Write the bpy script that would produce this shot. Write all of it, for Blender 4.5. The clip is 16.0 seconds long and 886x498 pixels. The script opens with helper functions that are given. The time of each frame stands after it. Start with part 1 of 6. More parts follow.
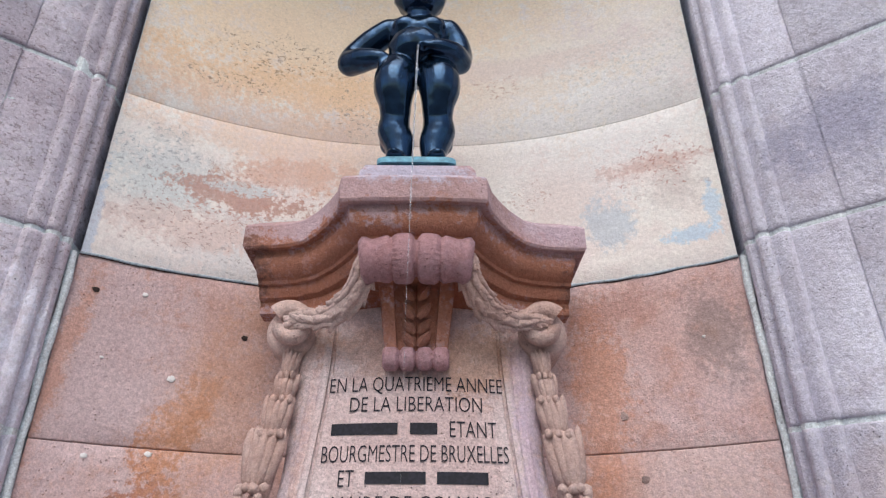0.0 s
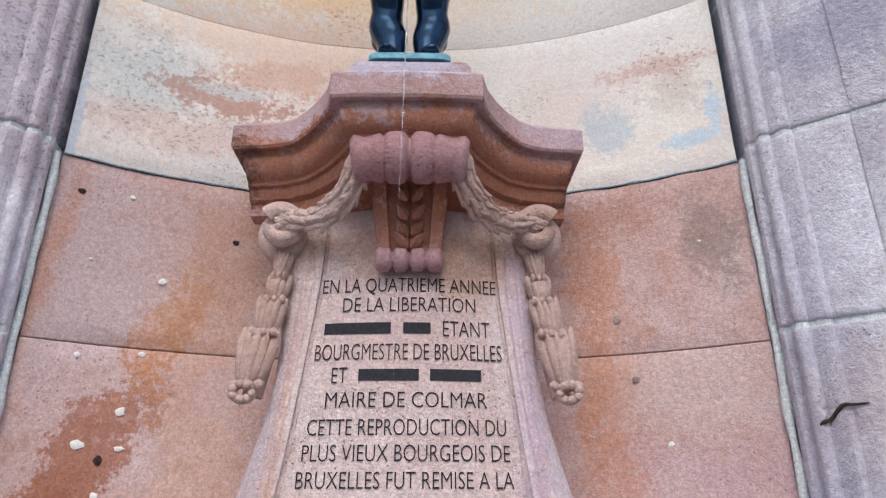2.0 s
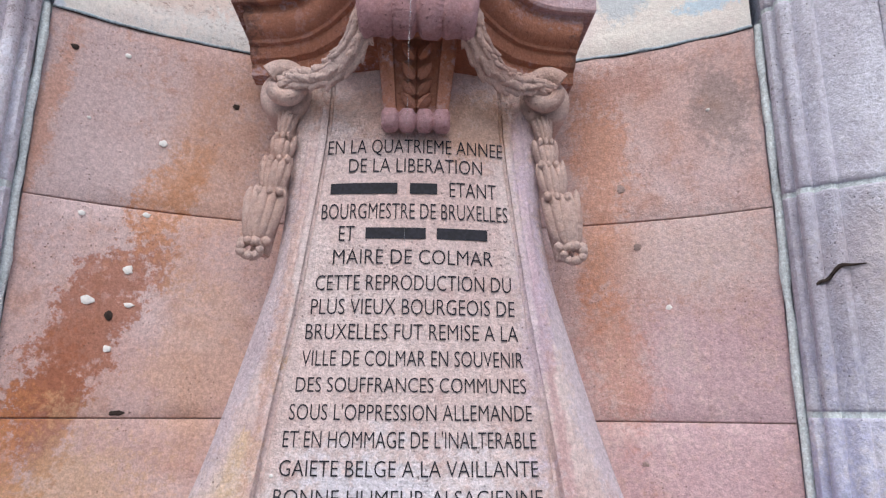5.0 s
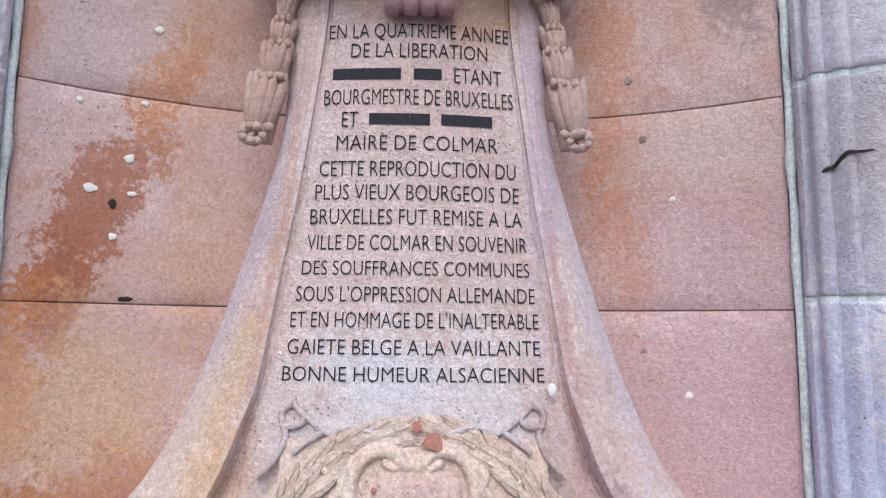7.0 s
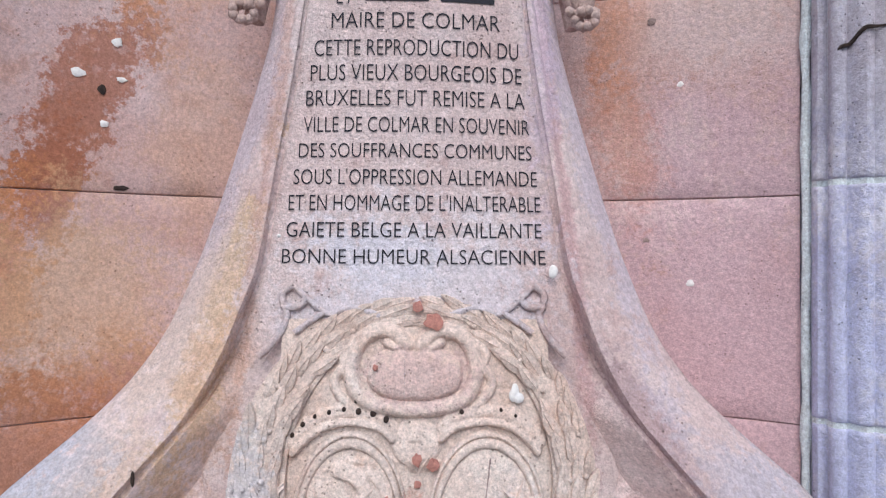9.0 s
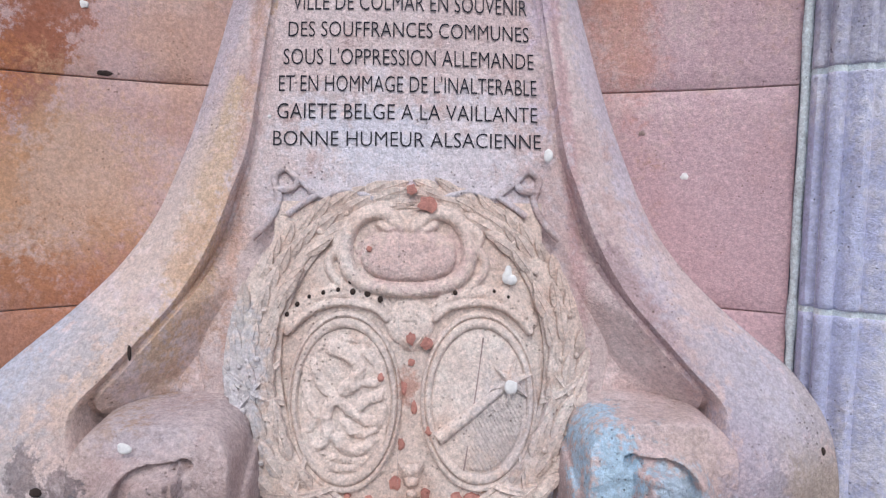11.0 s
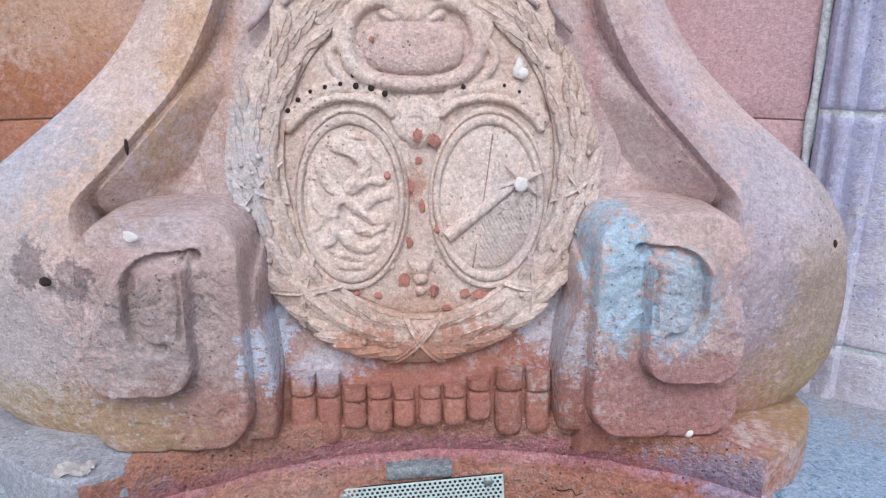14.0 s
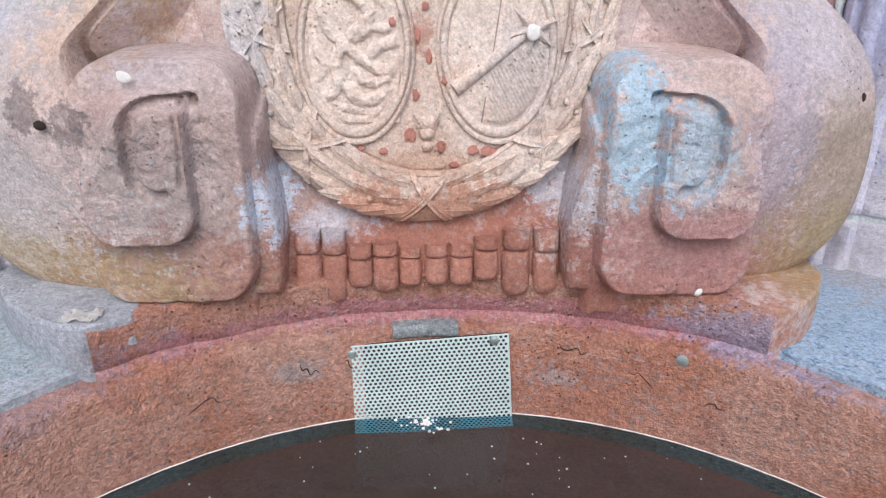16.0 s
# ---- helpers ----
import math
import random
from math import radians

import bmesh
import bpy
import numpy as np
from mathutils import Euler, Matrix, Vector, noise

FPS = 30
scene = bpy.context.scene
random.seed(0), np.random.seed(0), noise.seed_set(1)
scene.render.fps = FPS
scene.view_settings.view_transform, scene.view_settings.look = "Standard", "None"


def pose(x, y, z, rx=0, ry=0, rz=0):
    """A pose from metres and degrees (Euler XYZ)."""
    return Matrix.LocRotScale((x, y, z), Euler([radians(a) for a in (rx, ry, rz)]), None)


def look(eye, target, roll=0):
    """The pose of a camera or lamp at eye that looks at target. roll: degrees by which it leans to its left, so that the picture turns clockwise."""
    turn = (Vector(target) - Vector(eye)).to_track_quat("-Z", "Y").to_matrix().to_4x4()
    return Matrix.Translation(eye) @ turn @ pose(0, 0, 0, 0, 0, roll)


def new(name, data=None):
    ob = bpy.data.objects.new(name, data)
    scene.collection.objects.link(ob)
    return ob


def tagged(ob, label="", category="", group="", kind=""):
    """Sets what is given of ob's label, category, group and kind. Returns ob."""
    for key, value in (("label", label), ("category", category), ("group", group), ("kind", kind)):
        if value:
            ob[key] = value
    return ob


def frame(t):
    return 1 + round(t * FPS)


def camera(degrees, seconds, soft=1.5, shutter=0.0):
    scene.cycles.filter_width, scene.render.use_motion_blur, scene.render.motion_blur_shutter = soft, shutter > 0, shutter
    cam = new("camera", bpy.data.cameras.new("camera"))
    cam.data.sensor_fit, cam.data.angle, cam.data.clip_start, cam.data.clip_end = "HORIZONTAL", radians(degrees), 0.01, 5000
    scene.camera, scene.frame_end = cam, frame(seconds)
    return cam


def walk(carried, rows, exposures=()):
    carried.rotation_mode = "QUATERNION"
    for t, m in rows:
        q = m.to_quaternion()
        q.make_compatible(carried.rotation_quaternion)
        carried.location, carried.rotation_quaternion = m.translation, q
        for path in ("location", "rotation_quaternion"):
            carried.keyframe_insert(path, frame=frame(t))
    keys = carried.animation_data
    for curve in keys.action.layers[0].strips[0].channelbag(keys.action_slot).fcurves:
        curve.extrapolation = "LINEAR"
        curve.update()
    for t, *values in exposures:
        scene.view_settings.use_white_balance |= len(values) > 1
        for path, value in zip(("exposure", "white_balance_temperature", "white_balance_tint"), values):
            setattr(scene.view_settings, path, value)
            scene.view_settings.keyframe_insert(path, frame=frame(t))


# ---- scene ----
cam = camera(66.8, 16.0, soft=1.25)
EXPOSURES = [(0.0, 0.0, 6500, 10), (3.0, 0.02, 6450, 9), (6.5, 0.04, 6250, 8), (8.5, -0.03, 6150, 8), (11.5, -0.13, 6050, 9), (13.5, -0.10, 6050, 9), (16.0, 0.10, 6400, 8)]
PATH = [
    (0, (0.057, -1.447, 1.807), (0.082, 0.328, 2.728), -0.0),
    (0.5, (0.059, -1.426, 1.795), (0.077, 0.381, 2.651), -0.3),
    (1, (0.053, -1.414, 1.783), (0.085, 0.412, 2.598), -0.2),
    (1.5, (0.057, -1.4, 1.773), (0.104, 0.441, 2.552), -0.0),
    (2, (0.058, -1.397, 1.758), (0.103, 0.462, 2.492), 0.0),
    (2.5, (0.058, -1.393, 1.738), (0.114, 0.483, 2.43), -0.3),
    (3, (0.054, -1.385, 1.721), (0.116, 0.506, 2.368), -0.2),
    (5.5, (0.021, -1.361, 1.654), (0.102, 0.592, 2.078), 0.5),
    (6, (0.026, -1.358, 1.635), (0.103, 0.604, 2.014), 0.4),
    (6.5, (0.023, -1.355, 1.617), (0.105, 0.617, 1.94), 0.5),
    (7, (0.013, -1.349, 1.594), (0.101, 0.634, 1.844), 0.6),
    (7.5, (0.013, -1.344, 1.572), (0.097, 0.648, 1.741), 0.4),
    (8, (0.015, -1.334, 1.551), (0.101, 0.661, 1.661), 0.6),
    (8.5, (0.017, -1.326, 1.535), (0.099, 0.671, 1.601), 0.4),
    (11, (0.011, -1.317, 1.432), (0.128, 0.672, 1.256), 0.7),
    (11.5, (0.002, -1.307, 1.407), (0.126, 0.674, 1.156), 0.8),
    (12, (-0.001, -1.297, 1.381), (0.121, 0.671, 1.049), 0.7),
    (12.5, (0.001, -1.29, 1.356), (0.115, 0.663, 0.944), 0.7),
    (13, (0.0, -1.296, 1.335), (0.111, 0.649, 0.884), 0.4),
    (13.5, (0.001, -1.301, 1.317), (0.109, 0.635, 0.827), 0.3),
    (14, (-0.001, -1.302, 1.297), (0.116, 0.62, 0.757), 0.2),
    (14.5, (0.003, -1.301, 1.278), (0.115, 0.605, 0.682), 0.2),
    (15, (0.004, -1.297, 1.248), (0.114, 0.584, 0.577), 0.6),
    (15.5, (0.001, -1.297, 1.219), (0.103, 0.561, 0.485), 0.6),
    (16, (0.005, -1.305, 1.198), (0.088, 0.535, 0.417), 0.3),
]
walk(cam, [(t, look(eye, target, roll)) for t, eye, target, roll in PATH], EXPOSURES)

# ---- light ----
world = bpy.data.worlds.new("overcast_sky")
scene.world = world
world.use_nodes = True
wn = world.node_tree
sky = wn.nodes.new("ShaderNodeTexSky")
sky.sky_type, sky.sun_disc = "NISHITA", False
sky.sun_elevation, sky.sun_rotation = radians(50), radians(190)
sky.air_density, sky.dust_density, sky.ozone_density = 1.0, 3.0, 1.0
wn.links.new(sky.outputs[0], wn.nodes["Background"].inputs[0])
wn.nodes["Background"].inputs[1].default_value = 0.17
sun_data = bpy.data.lights.new("veiled_sun", "SUN")
sun_data.energy, sun_data.angle, sun_data.color = 1.25, radians(50), (1.0, 0.98, 0.96)
sun = new("veiled_sun", sun_data)
sun.matrix_world = look((0.1, -3.0, 4.6), (0, 0, 1))


# ---- materials ----
def nodes_of(name):
    m = bpy.data.materials.new(name)
    m.use_nodes = True
    t = m.node_tree
    return m, t, t.nodes["Principled BSDF"]


class Net:
    """Short names for wiring nodes."""

    def __init__(self, tree):
        self.t = tree
        self.co = tree.nodes.new("ShaderNodeTexCoord").outputs["Object"]

    def put(self, socket, v):
        if isinstance(v, bpy.types.NodeSocket):
            self.t.links.new(v, socket)
        elif isinstance(v, tuple) and len(v) == 3 and socket.type == "RGBA":
            socket.default_value = (*v, 1)
        else:
            socket.default_value = v

    def noise(self, scale, detail=4, rough=0.55, warp=0.0, vec=None):
        n = self.t.nodes.new("ShaderNodeTexNoise")
        n.inputs["Scale"].default_value, n.inputs["Detail"].default_value = scale, detail
        n.inputs["Roughness"].default_value, n.inputs["Distortion"].default_value = rough, warp
        self.t.links.new(vec or self.co, n.inputs["Vector"])
        return n.outputs["Fac"]

    def cells(self, scale, vec=None):
        n = self.t.nodes.new("ShaderNodeTexVoronoi")
        n.inputs["Scale"].default_value = scale
        self.t.links.new(vec or self.co, n.inputs["Vector"])
        return n.outputs["Distance"]

    def step(self, v, lo, hi, a=0.0, b=1.0):
        n = self.t.nodes.new("ShaderNodeMapRange")
        n.interpolation_type = "SMOOTHSTEP"
        for i, x in enumerate((v, lo, hi, a, b)):
            self.put(n.inputs[i], x)
        return n.outputs[0]

    def math(self, op, a, b=0.0):
        n = self.t.nodes.new("ShaderNodeMath")
        n.operation = op
        self.put(n.inputs[0], a)
        self.put(n.inputs[1], b)
        return n.outputs[0]

    def mix(self, f, a, b, mode="MIX"):
        n = self.t.nodes.new("ShaderNodeMix")
        n.data_type, n.blend_type = "RGBA", mode
        self.put(n.inputs[0], f)
        self.put(n.inputs[6], a)
        self.put(n.inputs[7], b)
        return n.outputs[2]

    def squeeze(self, scale):
        n = self.t.nodes.new("ShaderNodeMapping")
        n.inputs["Scale"].default_value = scale
        self.t.links.new(self.co, n.inputs[0])
        return n.outputs[0]

    def spot(self, centre, radii, angle, ragged):
        """1 inside a ragged ellipsoid, 0 outside."""
        n = self.t.nodes.new("ShaderNodeMapping")
        n.vector_type = "TEXTURE"
        n.inputs["Location"].default_value = centre
        n.inputs["Rotation"].default_value = (0, radians(angle), 0)
        n.inputs["Scale"].default_value = radii
        self.t.links.new(self.co, n.inputs[0])
        d = self.t.nodes.new("ShaderNodeVectorMath")
        d.operation = "LENGTH"
        self.t.links.new(n.outputs[0], d.inputs[0])
        return self.math("ADD", d.outputs["Value"], ragged)


def stone(name, light, mid, dark, stains_and_shade=(), flecks=(), grain=0.5, pits=0.5, relief=0.004, rough=0.88, streak=0.0, fine=260):
    """Weathered sandstone. Stains and painted shade, each as (centre, radii, angle, colour, strength, softness)."""
    m, t, b = nodes_of(name)
    n = Net(t)
    cool = lambda c: (c[0] * 0.965, c[1] * 1.095, c[2] * 1.24)
    light, mid, dark = cool(light), cool(mid), cool(dark)
    big, middle = n.noise(3.1, 5, 0.6, 0.4), n.noise(15, 6, 0.65)
    small = n.noise(70, 4, 0.6)
    grains = n.noise(fine, 3, 0.7)
    col = n.mix(n.step(big, 0.36, 0.64), mid, light)
    col = n.mix(n.step(middle, 0.5, 0.72, 0, 0.65), col, dark)
    col = n.mix(n.step(small, 0.55, 0.75, 0, 0.35), col, light)
    if streak:
        col = n.mix(n.step(n.noise(9, 4, 0.6, 0.3, n.squeeze((3.2, 3.2, 0.25))), 0.5, 0.72, 0, streak), col, dark)
    ragged = n.math("ADD", n.step(n.noise(9, 5, 0.65), 0.25, 0.75, -0.45, 0.45), n.step(n.noise(60, 4, 0.7), 0.3, 0.7, -0.38, 0.38))
    for centre, radii, angle, colour, strength, soft in stains_and_shade:
        d = n.spot(centre, radii, angle, ragged)
        col = n.mix(n.step(d, 1.0 - soft, 1.0 + soft, strength, 0.0), col, cool(colour))
    if flecks:
        torn = n.step(n.noise(92, 5, 0.7, 0.5, n.squeeze((0.8, 0.8, 1.15))), 0.565, 0.585)
        for centre, radii, angle, colour, strength in flecks:
            f = n.math("MULTIPLY", torn, n.step(n.spot(centre, radii, angle, ragged), 0.5, 1.2, strength, 0.0))
            col = n.mix(f, col, cool(colour))
    pale = n.math("MULTIPLY", n.step(n.noise(34, 6, 0.72, 0.3), 0.53, 0.60), n.step(big, 0.40, 0.62))
    col = n.mix(n.math("MULTIPLY", pale, 0.42 * grain), col, tuple(min(0.85, c * 1.28 + 0.02) for c in light))
    speck = n.math("MULTIPLY", n.step(n.cells(190), 0.12, 0.22, 1, 0), n.step(n.noise(21, 4, 0.6), 0.46, 0.60))
    col = n.mix(n.math("MULTIPLY", speck, 0.55 * grain), col, tuple(c * 0.5 for c in dark))
    rnd = t.nodes.new("ShaderNodeObjectInfo").outputs["Random"]
    col = n.mix(1.0, col, n.step(rnd, 0, 1, 0.93, 1.07), "MULTIPLY")
    col = n.mix(1.0, col, n.step(grains, 0.25, 0.75, 1 - 0.24 * grain, 1 + 0.22 * grain), "MULTIPLY")
    col = n.mix(1.0, col, n.step(n.noise(110, 4, 0.75), 0.3, 0.7, 1 - 0.30 * grain, 1 + 0.24 * grain), "MULTIPLY")
    hole = n.math("MULTIPLY", n.step(n.cells(85), 0.1, 0.2, 1, 0), n.step(n.noise(8, 3), 0.48, 0.62))
    col = n.mix(n.math("MULTIPLY", hole, pits), col, tuple(c * 0.35 for c in dark))
    t.links.new(col, b.inputs["Base Color"])
    b.inputs["Roughness"].default_value = rough
    b.inputs["Specular IOR Level"].default_value = 0.25
    h = n.math("ADD", n.math("MULTIPLY", grains, 0.28), n.math("MULTIPLY", small, 0.5))
    h = n.math("ADD", h, n.math("MULTIPLY", middle, 0.9))
    h = n.math("SUBTRACT", h, n.math("MULTIPLY", hole, 0.8 * pits))
    bump = t.nodes.new("ShaderNodeBump")
    bump.inputs["Strength"].default_value, bump.inputs["Distance"].default_value = 0.9, relief * 1.6
    t.links.new(h, bump.inputs["Height"])
    t.links.new(bump.outputs[0], b.inputs["Normal"])
    return m


def plain(name, colour, rough=0.5, metal=0.0, spec=0.5, vary=0.15, scale=60, relief=0.0006):
    m, t, b = nodes_of(name)
    n = Net(t)
    f = n.noise(scale, 5, 0.6)
    col = n.mix(n.step(f, 0.3, 0.7), tuple(c * (1 - vary) for c in colour), tuple(min(1, c * (1 + vary)) for c in colour))
    t.links.new(col, b.inputs["Base Color"])
    t.links.new(n.step(f, 0.3, 0.7, rough * 0.85, min(1, rough * 1.15)), b.inputs["Roughness"])
    b.inputs["Metallic"].default_value, b.inputs["Specular IOR Level"].default_value = metal, spec
    bump = t.nodes.new("ShaderNodeBump")
    bump.inputs["Strength"].default_value, bump.inputs["Distance"].default_value = 0.6, relief
    t.links.new(f, bump.inputs["Height"])
    t.links.new(bump.outputs[0], b.inputs["Normal"])
    return m


ORANGE, RUST, CREAM, GREY, BLUE = (0.56, 0.20, 0.075), (0.36, 0.12, 0.06), (0.72, 0.62, 0.5), (0.30, 0.27, 0.25), (0.34, 0.46, 0.58)
NICHE = stone("rosy_sandstone", (0.63, 0.425, 0.37), (0.57, 0.345, 0.285), (0.50, 0.255, 0.17), [
    ((0.70, 0.06, 1.35), (0.30, 0.5, 0.55), 0, (0.56, 0.34, 0.33), 0.75, 0.5),
    ((-0.72, 0.05, 2.30), (0.16, 0.4, 0.26), 0, (0.58, 0.40, 0.36), 0.7, 0.5),
    ((-0.655, 0.08, 1.86), (0.068, 0.4, 0.29), 24, RUST, 0.8, 0.2),
    ((-0.72, 0.06, 1.66), (0.05, 0.4, 0.15), 10, RUST, 0.8, 0.25),
    ((-0.55, 0.13, 2.13), (0.05, 0.4, 0.15), 24, (0.60, 0.26, 0.13), 0.65, 0.4),
    ((-0.46, 0.16, 2.22), (0.09, 0.4, 0.24), 12, (0.56, 0.27, 0.15), 0.5, 0.5),
    ((-0.45, 0.16, 1.78), (0.09, 0.4, 0.22), 8, (0.58, 0.33, 0.21), 0.5, 0.5),
    ((-0.79, 0.03, 2.24), (0.022, 0.4, 0.26), 8, ORANGE, 0.45, 0.4),
    ((-0.79, 0.03, 1.46), (0.05, 0.4, 0.24), 8, ORANGE, 0.7, 0.35),
    ((-0.60, 0.1, 1.24), (0.13, 0.4, 0.10), 25, RUST, 0.7, 0.35),
    ((-0.68, 0.06, 1.42), (0.16, 0.4, 0.18), 0, (0.62, 0.36, 0.20), 0.6, 0.5),
    ((-0.72, 0.05, 1.13), (0.16, 0.4, 0.14), 0, (0.44, 0.16, 0.07), 0.75, 0.4),
    ((0.47, 0.18, 2.20), (0.07, 0.4, 0.26), 0, ORANGE, 0.5, 0.45),
    ((0.50, 0.17, 2.46), (0.10, 0.4, 0.06), 0, (0.42, 0.19, 0.13), 0.5, 0.5),
    ((0.73, 0.05, 2.35), (0.05, 0.3, 0.10), -10, (0.26, 0.18, 0.15), 0.6, 0.5),
    ((0.48, 0.18, 1.78), (0.06, 0.4, 0.16), -12, ORANGE, 0.4, 0.5),
    ((0.66, 0.08, 2.02), (0.14, 0.4, 0.10), 0, (0.66, 0.48, 0.40), 0.5, 0.5),
], streak=0.3, grain=0.62)
PILASTER = stone("lilac_sandstone", (0.74, 0.65, 0.65), (0.64, 0.545, 0.55), (0.48, 0.385, 0.39), [
    ((-0.86, -0.12, 2.9), (0.3, 0.5, 0.6), 0, (0.42, 0.28, 0.27), 0.45, 0.5),
    ((1.0, -0.2, 2.78), (0.13, 0.4, 0.10), 0, (0.30, 0.27, 0.34), 0.55, 0.5),
    ((0.95, -0.15, 1.95), (0.12, 0.4, 0.12), 0, (0.62, 0.46, 0.38), 0.5, 0.5),
    ((0.80, -0.06, 1.2), (0.10, 0.4, 0.45), 0, (0.33, 0.33, 0.50), 0.5, 0.5),
    ((0.82, -0.06, 2.0), (0.08, 0.4, 0.3), 0, (0.40, 0.33, 0.38), 0.4, 0.5),
], flecks=[((-0.9, -0.2, 2.9), (0.4, 0.5, 0.5), 0, (0.20, 0.13, 0.12), 0.6), ((1.0, -0.2, 2.6), (0.3, 0.5, 0.6), 0, (0.40, 0.33, 0.36), 0.5)], streak=0.3, pits=0.7, relief=0.007)
